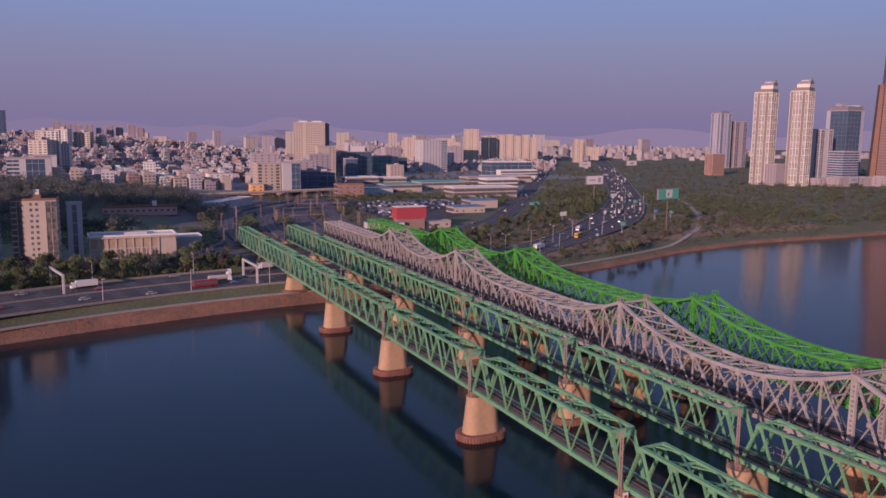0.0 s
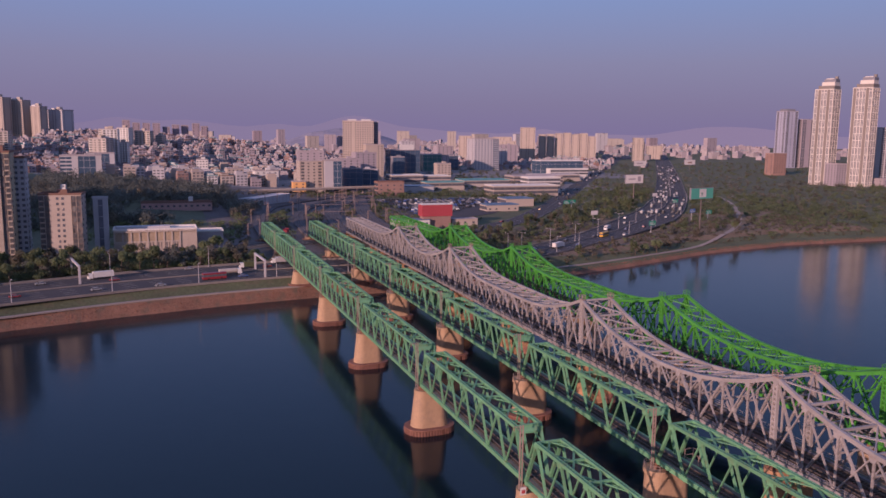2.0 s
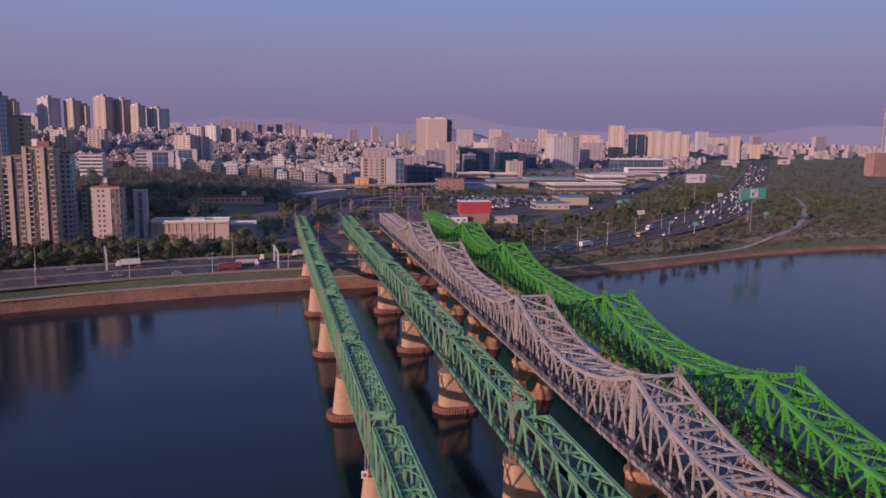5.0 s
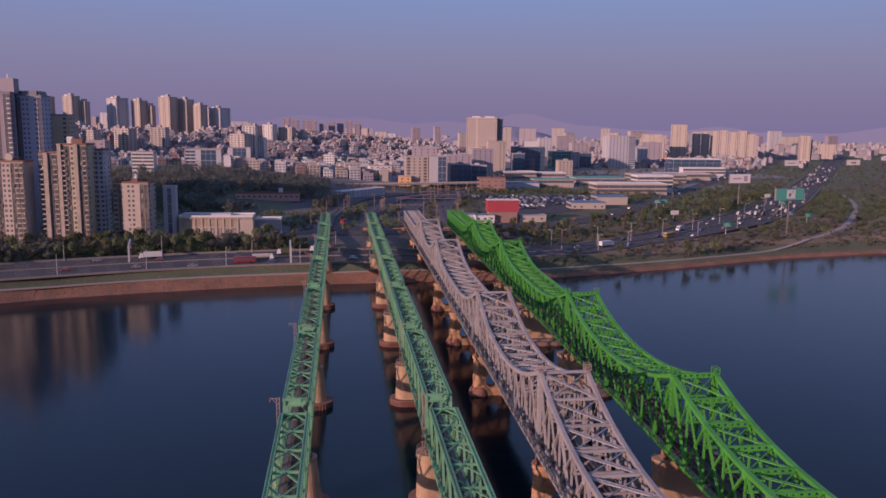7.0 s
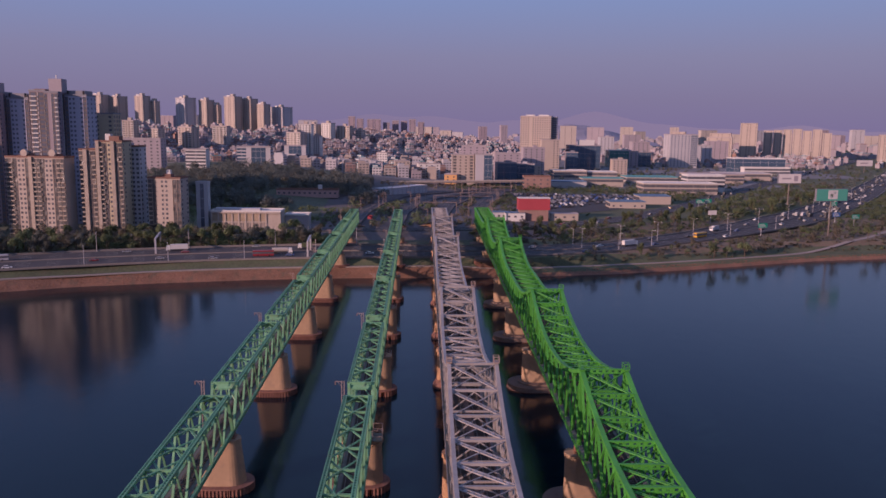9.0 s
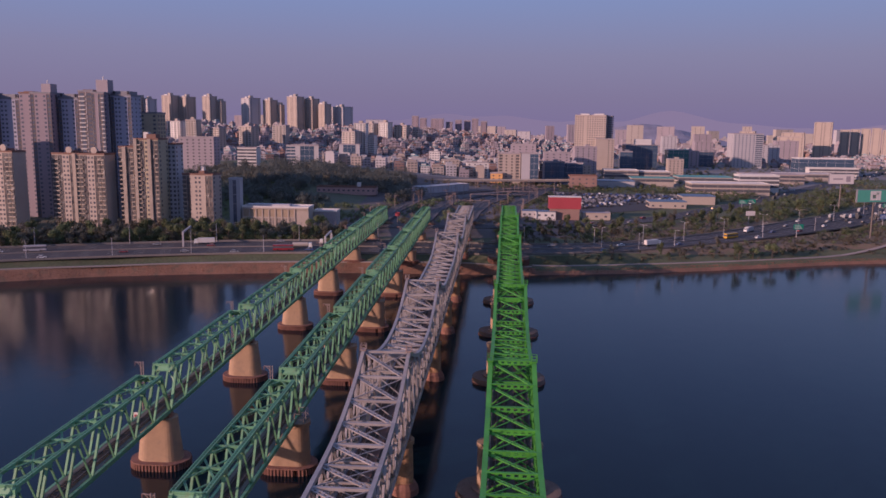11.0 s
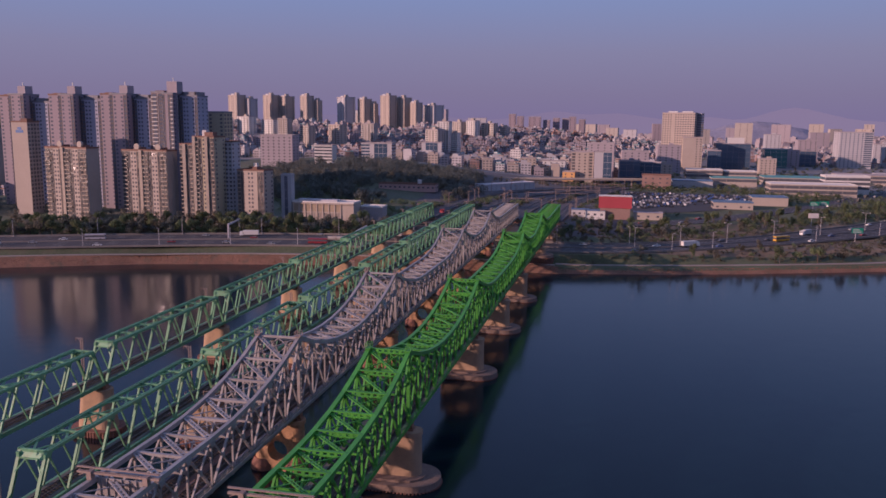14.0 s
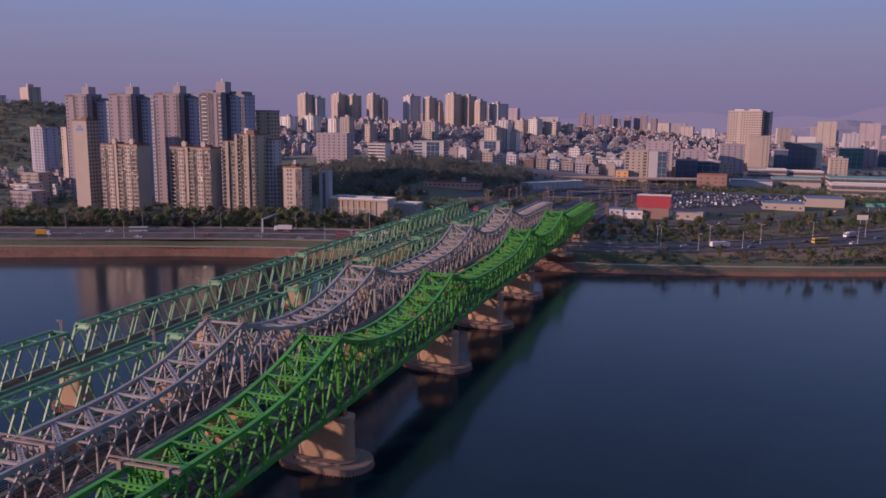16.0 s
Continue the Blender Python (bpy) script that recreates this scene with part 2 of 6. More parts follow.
nt.links.new(ma.outputs[0], n1.inputs["Vector"])
nt.links.new(ma.outputs[0], n2.inputs["Vector"])
nt.links.new(n1.outputs[0], ad.inputs[0])
nt.links.new(n2.outputs[0], ad.inputs[1])
nt.links.new(ad.outputs[0], bp.inputs["Height"])
nt.links.new(bp.outputs[0], b.inputs["Normal"])


# ---------------- mesh helpers ----------------
class Build:
    """Collects boxes, bars and prisms into one mesh."""

    def __init__(self):
        self.v, self.f = [], []

    def hexa(self, pts):
        n = len(self.v)
        self.v += [tuple(p) for p in pts]
        for q in ((0, 3, 2, 1), (4, 5, 6, 7), (0, 1, 5, 4), (1, 2, 6, 5), (2, 3, 7, 6), (3, 0, 4, 7)):
            self.f.append(tuple(n + i for i in q))
        return self

    def box(self, x0, x1, y0, y1, z0, z1):
        self.hexa([(x0, y0, z0), (x1, y0, z0), (x1, y1, z0), (x0, y1, z0), (x0, y0, z1), (x1, y0, z1), (x1, y1, z1), (x0, y1, z1)])
        return self

    def bar(self, p, q, w, h, up=(0, 0, 1)):
        """A bar from p to q: w across (square to up), h along up."""
        p, q = Vector(p), Vector(q)
        d = (q - p).normalized()
        s = d.cross(Vector(up))
        if s.length < 1e-4:
            s = Vector((1, 0, 0))
        s.normalize()
        u = s.cross(d)
        s, u = s * (w / 2), u * (h / 2)
        self.hexa([p - s - u, p + s - u, q + s - u, q - s - u, p - s + u, p + s + u, q + s + u, q - s + u])
        return self

    def laced(self, p, q, w, h, step=0.95, up=(0, 0, 1)):
        """A built-up member: two flanges with batten plates between them, and gaps that one sees through."""
        p, q = Vector(p), Vector(q)
        d = (q - p)
        length = d.length
        d.normalize()
        s = d.cross(Vector(up))
        s.normalize()
        r = w * 0.27
        for k in (-1, 1):
            o = s * (k * (w - r) / 2)
            self.bar(p + o, q + o, r, h, up)
        n = max(2, int(length / step))
        for i in range(n):
            c = p + d * (length * (i + 0.5) / n)
            self.bar(c - d * (length / n * 0.24), c + d * (length / n * 0.24), w * 0.5, h * 0.8, up)
        return self

    def prism(self, ring, z0, z1, ring2=None):
        n, k = len(self.v), len(ring)
        self.v += [(x, y, z0) for x, y in ring] + [(x, y, z1) for x, y in (ring2 or ring)]
        self.f.append(tuple(n + i for i in reversed(range(k))))
        self.f.append(tuple(n + k + i for i in range(k)))
        for i in range(k):
            j = (i + 1) % k
            self.f.append((n + i, n + j, n + k + j, n + k + i))
        return self

    def tube(self, p, q, r0, r1, sides=8):
        p, q = Vector(p), Vector(q)
        d = (q - p).normalized()
        s = d.cross(Vector((0, 0, 1)))
        if s.length < 1e-3:
            s = Vector((1, 0, 0))
        s.normalize()
        u = s.cross(d)
        n = len(self.v)
        for c, r in ((p, r0), (q, r1)):
            self.v += [tuple(c + s * (r * math.cos(a)) + u * (r * math.sin(a))) for a in (2 * math.pi * i / sides for i in range(sides))]
        self.f.append(tuple(n + i for i in range(sides)))
        self.f.append(tuple(n + sides + i for i in reversed(range(sides))))
        for i in range(sides):
            j = (i + 1) % sides
            self.f.append((n + j, n + i, n + sides + i, n + sides + j))
        return self

    def mesh(self, name, mat):
        me = bpy.data.meshes.new(name)
        me.from_pydata(self.v, [], self.f)
        me.materials.append(mat)
        me.update()
        return me


def part(name, build, mat, parent=None, label="", at=None):
    ob = new(name, build.mesh(name, M[mat]))
    if parent:
        ob.parent = parent
    if at is not None:
        ob.matrix_local = at
    if label:
        tagged(ob, label)
    return ob


def thing(name, label, category, group="", kind="", m=None):
    ob = tagged(new(name), label, category, group, kind)
    ob.empty_display_size = 1
    if m is not None:
        ob.matrix_world = m
    return ob


def stadium(lx, ly, n=8):
    """A plan with half-round ends, long in x."""
    r, h = ly / 2, max(0.01, lx / 2 - ly / 2)
    right = [(h + r * math.cos(a), r * math.sin(a)) for a in (-math.pi / 2 + math.pi * i / n for i in range(n + 1))]
    return right + [(-x, -y) for x, y in right]


# ---------------- ground, river, roads ----------------
BX = (-5000, -1500, -700, -400, -250, -115, -54, -28, 12, 58, 97, 190, 246, 291, 374, 459, 559, 700, 900, 1400, 5000)
BY = (-900, -250, 60, 178, 238, 284, 311, 323, 334, 344, 349, 354, 366, 380, 411, 428, 428, 432, 460, 600, 1500)


def bank_y(x):
    return float(np.interp(x, BX, BY))


DX = (-10, -0.5, 0.6, 5, 6, 9, 12, 14, 80, 100, 200, 500, 1500, 5000)
DZ = (-3, -0.3, 0.5, 4.2, 4.7, 5.1, 6.6, 7.9, 8.2, 9.5, 11.5, 13.0, 16.0, 16.0)
EX = (-10, -0.5, 0.6, 4, 8, 12, 27, 80, 100, 200, 500, 1500, 5000)          # lower shelf upstream of the bridges
EZ = (-3, -0.3, 0.4, 2.2, 2.9, 3.3, 7.8, 8.4, 9.5, 11.5, 13.0, 16.0, 16.0)
HILLS = ((-720, 880, 190, 150, 76), (-300, 1330, 420, 260, 52), (-20, 640, 120, 80, 12), (-60, 800, 170, 110, 22), (130, 1350, 260, 220, 22), (-420, 980, 220, 220, 35))


def ground_z(x, y):
    d = y - bank_y(x)
    k = min(max((x - 150) / 50, 0), 1)
    foot = float(np.interp(x, (215, 290), (15.0, 27)))
    z = float(np.interp(d, DX, DZ)) * (1 - k) + float(np.interp(d, (*EX[:6], foot, *EX[7:]), EZ)) * k
    for hx, hy, sx, sy, h in HILLS:
        z += h * math.exp(-((x - hx) / sx) ** 2 - ((y - hy) / sy) ** 2)
    return z


gx = sorted(set([*range(-5000, -1200, 400), *range(-1200, -600, 20), *range(-600, 900, 8), *range(900, 5001, 200)]))
gd = (-10, -0.5, 0.6, 2.8, 5, 6, 9, 10.5, 12, 13, 14, 15, 17, 20, 27, 40, 60, 80, 90, 100, 130, *range(160, 1000, 30), *range(1000, 2000, 80), 2200, 2600, 3200, 4000, 4900)
gb = Build()
for x in gx:
    for d in gd:
        y = bank_y(x) + d
        rough = 0.5 * noise.noise((x / 9, d * 0.9, 4.0)) if 0 < d < 8 else 0
        gb.v.append((x, y + rough, ground_z(x, y) + rough * 0.6))
ng = len(gd)
for i in range(len(gx) - 1):
    for j in range(ng - 1):
        gb.f.append((i * ng + j, (i + 1) * ng + j, (i + 1) * ng + j + 1, i * ng + j + 1))
ground = part("ground", gb, "soil")
tagged(ground, "dry brown and green ground reaching from the bank to the horizon", "ground", kind="structure")
ground.data.materials.append(M["bank"])
ground.data.materials.append(M["grass"])
ground.data.materials.append(M["meadow"])
ground.data.materials.append(M["paved"])
ground.data.materials.append(M["yard"])
for i, p in enumerate(ground.data.polygons):
    j = i % (ng - 1)
    gxm, gym = gx[i // (ng - 1)], bank_y(gx[i // (ng - 1)]) + gd[j]
    if gym > 790 and -520 < gxm < 760 and not (gxm > 560 and gym < 1000):
        p.material_index = 4
        continue
    if 62 < gxm < 228 and gd[j] >= 80:
        p.material_index = 5
        continue
    p.material_index = 1 if j < (3 if gxm > 185 else 5) else 3 if 225 < gxm < 560 and 20 <= gd[j] < 130 else 2 if j < 10 or gxm > 185 else 0

wb = Build().box(-5000, 5000, -4000, 4900, -0.5, 0.0)
water = part("water", wb, "water")
tagged(water, "calm dark blue river water with soft reflections", "river", kind="structure")
bed = part("river_bed", Build().box(-5000, 5000, -4000, 4900, -3.6, -3.2), "soil")
tagged(bed, "dark river bed below the water", "ground", kind="structure")


def ribbon(pts, widths, lift=0.06, step=12.0, flat=False):
    """A road strip along a polyline, laid on the ground."""
    P = [Vector((x, y, 0)) for x, y in pts]
    out, ws = [], []
    for a, c, wa, wc in zip(P, P[1:], widths, widths[1:]):
        n = max(1, int((c - a).length / step))
        for i in range(n):
            out.append(a.lerp(c, i / n))
            ws.append(wa + (wc - wa) * i / n)
    out.append(P[-1])
    ws.append(widths[-1])
    for _ in range(6):
        out = [out[0]] + [(out[i - 1] + out[i] * 2 + out[i + 1]) / 4 for i in range(1, len(out) - 1)] + [out[-1]]
    line = []
    for i, p in enumerate(out):
        d = (out[min(i + 1, len(out) - 1)] - out[max(i - 1, 0)]).normalized()
        s = Vector((d.y, -d.x, 0))
        z = max(ground_z(*(p + s * ws[i] * k).to_2d()) for k in (-0.5, -0.25, 0, 0.25, 0.5)) + lift
        line.append((p, s, ws[i], z, d))
    return line


def ribbon_mesh(line, thick=0.5):
    bd = Build()
    for p, s, w, z, d in line:
        for k, dz in ((-0.5, 0), (0.5, 0), (0.5, -thick), (-0.5, -thick)):
            q = p + s * (w * k)
            bd.v.append((q.x, q.y, z + dz))
    for i in range(len(line) - 1):
        a, c = i * 4, i * 4 + 4
        for j in range(4):
            k = (j + 1) % 4
            bd.f.append((a + j, a + k, c + k, c + j))
    return bd


def lane_lines(line, offsets, name, dash=(6, 9), width=0.2):
    bd = Build()
    run = 0.0
    for (p, s, w, z, d), (p2, s2, w2, z2, d2) in zip(line, line[1:]):
        L = (p2 - p).length
        for o in offsets:
            a, c = p + s * (o * w), p2 + s2 * (o * w2)
            if abs(o) > 0.45 or o == 0:
                bd.bar((a.x, a.y, z + 0.03), (c.x, c.y, z2 + 0.03), width, 0.03)
            elif L > 1:
                e = a.lerp(c, 0.45)
                bd.bar((a.x, a.y, z + 0.03), (e.x, e.y, z + (z2 - z) * 0.45 + 0.03), width, 0.03)
    ob = part(name, bd, "line")
    tagged(ob, "worn white lane lines painted on the asphalt", "road marking", kind="stuff")
    return ob


EXPRESS = ribbon([(x, bank_y(x) + 38) for x in (-700, -500, -400, -250, -115, -50, 12, 60, 100)] + [(165, 386), (232, 396), (286, 431), (351, 478), (408, 527), (455, 574), (546, 684), (755, 974), (970, 1279), (1500, 2030)],
                 [46] * 9 + [38, 28, 26, 34, 42, 38, 34, 34, 34, 34])
SECOND = ribbon([(60, 462), (150, 470), (232, 488), (300, 540), (377, 637), (478, 781), (573, 917), (848, 1305), (1300, 1940)], [14, 16, 20, 20, 19, 20, 20, 20, 20])
RIVERPATH = ribbon([(x, bank_y(x) + 9.5) for x in (190, 246, 291, 340)] + [(379, 422), (426, 450), (489, 512), (557, 599), (597, 661), (640, 740)], [2.6, 2.6, 2.6, 2.6, 3, 3.5, 4, 4, 4, 4])
TOWPATH = ribbon([(x, bank_y(x) + 7.4) for x in (-600, -400, -250, -115, -50, 12, 60, 100, 190)], [2.4] * 9, 0.08)
for nm, line, mat, lab in (("road", EXPRESS, "asphalt", "wide dark asphalt expressway along the river"), ("road", SECOND, "asphalt", "dark asphalt avenue running inland"), ("path", RIVERPATH, "path", "pale winding riverside path"), ("path", TOWPATH, "path", "narrow pale path on the grassy bank")):
    tagged(part(nm, ribbon_mesh(line), mat), lab, nm, kind="structure")
lane_lines(EXPRESS, (-0.46, -0.36, -0.27, -0.18, -0.09, 0.06, 0.15, 0.24, 0.33, 0.46), "lane_markings")
lane_lines(SECOND, (-0.46, -0.22, 0, 0.22, 0.46), "lane_markings")
# kerb walls and crash barriers along the expressway
for o, hgt, lab in ((0.5, 1.0, "low concrete kerb wall beside the expressway"), (-0.02, 0.8, "low concrete median barrier"), (-0.5, 1.2, "low concrete wall behind the expressway")):
    bd = Build()
    for (p, s, w, z, d), (p2, s2, w2, z2, d2) in zip(EXPRESS, EXPRESS[1:]):
        a, c = p + s * (o * w), p2 + s2 * (o * w2)
        bd.bar((a.x, a.y, z + hgt / 2 - 0.2), (c.x, c.y, z2 + hgt / 2 - 0.2), 0.4, hgt)
    tagged(part("trim", bd, "kerb"), lab, "barrier", kind="structure")

# ---------------- the two single-track truss bridges ----------------
SPAN, PANEL = 61.6, 8.8
DECK = 12.9                       # bottom chord of the narrow bridges above the water
DECK2 = 13.9                      # bottom chord of the wide bridges
CAP, CAP2 = 11.45, 11.9           # pier tops
RISE = 9.2                        # truss height


def track(t, xs, y0, y1, at=None):
    bd_tie = Build()
    for xc in xs:
        for k in (-0.75, 0.75):
            part("rail", Build().box(xc + k - 0.06, xc + k + 0.06, y0, y1, 0.62, 0.84), "rail", t, "worn steel rail", at)
        n = int((y1 - y0) / 0.8)
        for i in range(n):
            y = y0 + (i + 0.5) * (y1 - y0) / n
            bd_tie.box(xc - 1.3, xc + 1.3, y - 0.18, y + 0.18, 0.40, 0.62)
    tagged(part("sleeper_deck", bd_tie, "sleeper", t, "dark sleepers across the deck", at), kind="stuff")


def warren_span(mat, label, group):
    """A 7-panel Warren through truss, origin at its near bearing, on the bottom chord."""
    t = thing("truss_span", label, "truss bridge span", group)
    W = 2.55
    g = 0.35
    for sx in (-1, 1):
        x = sx * W
        part("bottom_chord", Build().box(x - 0.28, x + 0.28, g, SPAN - g, -0.45, 0.45), mat, t)
        tb = Build().laced((x, PANEL / 2 - 0.2, RISE), (x, SPAN - PANEL / 2 + 0.2, RISE), 0.78, 0.55, 0.9)
        tb.box(x - 0.36, x + 0.36, PANEL / 2 - 0.2, SPAN - PANEL / 2 + 0.2, RISE - 0.36, RISE - 0.24)
        part("top_chord", tb, mat, t)
        for i in range(7):
            lo, top, nx = (x, i * PANEL + (g if i == 0 else 0), 0), (x, (i + 0.5) * PANEL, RISE - 0.1), (x, (i + 1) * PANEL - (g if i == 6 else 0), 0)
            if i == 0:
                part("end_post", Build().laced(lo, top, 0.52, 0.6, 1.0, (1, 0, 0)), mat, t)
            else:
                part("diagonal", Build().laced(lo, top, 0.40, 0.42, 0.85, (1, 0, 0)), mat, t)
            if i == 6:
                part("end_post", Build().laced(top, nx, 0.52, 0.6, 1.0, (1, 0, 0)), mat, t)
            else:
                part("diagonal", Build().bar(top, nx, 0.2, 0.34, (1, 0, 0)), mat, t)
            part("gusset_plate", Build().box(x - 0.31, x + 0.31, (i + 0.5) * PANEL - 0.75, (i + 0.5) * PANEL + 0.75, RISE - 1.05, RISE - 0.27), mat, t)
    for i in range(7):
        y = (i + 0.5) * PANEL
        part("top_strut", Build().laced((-W, y, RISE - 0.1), (W, y, RISE - 0.1), 0.45, 0.4, 0.8), mat, t)
        ya, yb = max(y - PANEL / 2, PANEL / 2), min(y + PANEL / 2, SPAN - PANEL / 2)
        if 0 < i < 6:
            part("top_lateral", Build().laced((-W, ya, RISE), (W, yb, RISE), 0.36, 0.16, 0.7), mat, t)
            part("top_lateral", Build().laced((W, ya, RISE - 0.2), (-W, yb, RISE - 0.2), 0.36, 0.16, 0.7), mat, t)
        else:
            for sx in (-1, 1):
                part("top_lateral", Build().laced((0, y, RISE), (sx * W, yb if i == 0 else ya, RISE), 0.36, 0.16, 0.7), mat, t)
        part("sway_brace", Build().bar((-W, y, RISE - 1.6), (0, y, RISE - 0.3), 0.16, 0.16).bar((W, y, RISE - 1.6), (0, y, RISE - 0.3), 0.16, 0.16), mat, t)
    for y, k in ((PANEL / 2, -1), (SPAN - PANEL / 2, 1)):
        pb = Build()
        lean = PANEL / 2 / RISE
        for z0, z1 in ((RISE - 1.35, RISE - 1.1), (RISE - 0.35, RISE + 0.25)):
            pb.bar((-W, y + k * lean * (RISE - (z0 + z1) / 2), (z0 + z1) / 2), (W, y + k * lean * (RISE - (z0 + z1) / 2), (z0 + z1) / 2), 0.35, z1 - z0)
        pb.bar((0, y + k * lean * 1.2, RISE - 1.2), (0, y + k * lean * 0.2, RISE - 0.2), 2 * W - 0.5, 0.12, (0, 1, 0))
        for sx in (-1, 1):
            pb.bar((sx * W, y + k * lean * 3.4, RISE - 3.4), (sx * (W - 1.5), y + k * lean * 1.3, RISE - 1.3), 0.25, 0.3, (0, 1, 0))
        part("portal_frame", pb, mat, t)
    for i in range(8):
        y = min(max(i * PANEL, 0.5), SPAN - 0.5)
        part("floor_beam", Build().box(-W, W, y - 0.2, y + 0.2, -0.75, 0.05), mat, t)
    for x in (-0.85, 0.85):
        part("stringer", Build().box(x - 0.18, x + 0.18, 0.4, SPAN - 0.4, -0.5, 0.38), mat, t)
    track(t, (0,), 0.02, SPAN - 0.02)
    for x in (-1.72, 1.72):
        part("walkway", Build().box(x - 0.4, x + 0.4, 0.1, SPAN - 0.1, 0.42, 0.5), "walk", t, "narrow plated walkway beside the track")
    return t


def pier(label, group, m, lx, ly, zt, lx2, ly2, ring_l, ring_w, mat, ring_z=2.3, cap=0.0, slab=False, railing=False, gauge=2.55, seat=12.44):
    t = thing("bridge_pier", label, "bridge pier", group, m=m)
    bot, top = stadium(lx, ly, 14), stadium(lx2, ly2, 14)
    k = (zt - 0.9 - ring_z) / (zt - ring_z)
    mid = [(a + (c - a) * k, e + (g - e) * k) for (a, e), (c, g) in zip(bot, top)]
    part("shaft", Build().prism(bot, -3.3, ring_z, bot).prism(bot, ring_z, zt - 0.9, mid), mat, t)
    part("cap", Build().prism(stadium(lx2 + cap, ly2 + cap, 14), zt - 0.9, zt), mat, t)
    base = stadium(ring_l, ring_w, 14)
    if slab:
        part("footing", Build().prism(base, ring_z - 1.4, ring_z).prism(stadium(ring_l * 0.72, ring_w * 0.72), ring_z, ring_z + 0.5), "slab", t, "flat weathered concrete footing")
    else:
        part("footing", Build().prism(base, -3.3, ring_z - 0.25).prism(stadium(ring_l + 0.5, ring_w + 0.5, 14), ring_z - 0.25, ring_z), "ring", t, "oval rust-red footing collar")
    rb = Build()
    fine = stadium(ring_l + 0.15, ring_w + 0.15, 26)
    run = 0.0
    for a in range(len(fine)):
        (x, y), (x2, y2) = fine[a], fine[(a + 1) % len(fine)]
        L = math.hypot(x2 - x, y2 - y)
        while run < L:
            px, py = x + (x2 - x) * run / L, y + (y2 - y) * run / L
            rb.box(px - 0.19, px + 0.19, py - 0.19, py + 0.19, -3.0, ring_z - (1.35 if slab else 0.3))
            run += 0.78
        run -= L
    tagged(part("sheet_piling", rb, "ring", t, "close row of rusty vertical piles"), kind="stuff")
    if railing:
        rr = Build()
        rim = stadium(lx2 + cap - 0.3, ly2 + cap - 0.3, 8)
        for a in range(len(rim)):
            (x, y), (x2, y2) = rim[a], rim[(a + 1) % len(rim)]
            rr.bar((x, y, zt), (x, y, zt + 1.1), 0.08, 0.08)
            for z in (0.55, 1.1):
                rr.bar((x, y, zt + z), (x2, y2, zt + z), 0.06, 0.06)
        part("railing", rr, "mast", t)
    for sx in (-1, 1):
        part("bearing", Build().box(sx * gauge - 0.6, sx * gauge + 0.6, -0.95, 0.95, zt, zt + 0.3).box(sx * gauge - 0.4, sx * gauge + 0.4, -0.7, 0.7, zt + 0.3, seat), "rust", t)
    return t


def catenary_mast(label, group, m, h, arm):
    t = thing("catenary_mast", label, "mast", group, m=m)
    mb = Build()
    for x in (-0.28, 0.28):
        mb.box(x - 0.07, x + 0.07, -0.14, 0.14, 0, h)
    for i in range(int(h / 0.9)):
        mb.bar((-0.28, 0, i * 0.9), (0.28, 0, i * 0.9 + 0.9), 0.07, 0.07, (0, 1, 0))
    part("post", mb, "mast", t)
    if arm:
        part("arm", Build().bar((0, 0, h - 0.3), (arm, 0, h - 0.1), 0.12, 0.12).bar((0, 0, h - 1.6), (arm * 0.7, 0, h - 0.25), 0.08, 0.08), "mast", t)
        part("insulator", Build().tube((arm, 0, h - 0.2), (arm, 0, h - 0.9), 0.1, 0.1, 6), "rust", t)
    return t


Y0 = 112.0                        # a pier of the outer bridges
AX, BX0 = 94.2, 123.6
spans = []
first_a = warren_span("teal", "weathered green steel Warren truss span on concrete piers", "spans of the outer green bridge")
first_a.matrix_world = pose(AX, Y0 - SPAN, DECK)
first_b = warren_span("teal", "weathered green steel Warren truss span beside the grey bridge", "spans of the inner green bridge")
first_b.matrix_world = pose(BX0, Y0 - SPAN, DECK)
for k in range(0, 6):
    copy_thing(first_a, pose(AX, Y0 + k * SPAN, DECK))
    copy_thing(first_b, pose(BX0, Y0 + k * SPAN, DECK))
for k in range(-1, 7):
    y = Y0 + k * SPAN
    gz = ground_z(AX, y)
    wet = gz < 1
    pier("smooth beige concrete pier on a rust-red collar", "piers of the outer green bridge", pose(AX, y, 0), 10.2, 5.8, CAP, 8.0, 4.2, 13.0, 8.4, "pier", 1.7 if wet else max(gz + 0.3, 2.0), 0.3)
    pier("rounded beige pier with a railed cap", "piers of the inner green bridge", pose(BX0, y, 0), 10.0, 5.2, CAP, 9.4, 4.8, 12.6, 7.6, "pier", 1.7 if wet else max(gz + 0.3, 2.0), 0.7, False, True)
    for bx in (AX, BX0):
        catenary_mast("brown lattice catenary mast on the pier", "masts on the green bridges", pose(bx - 3.5, y, CAP), 12.6, -1.6)


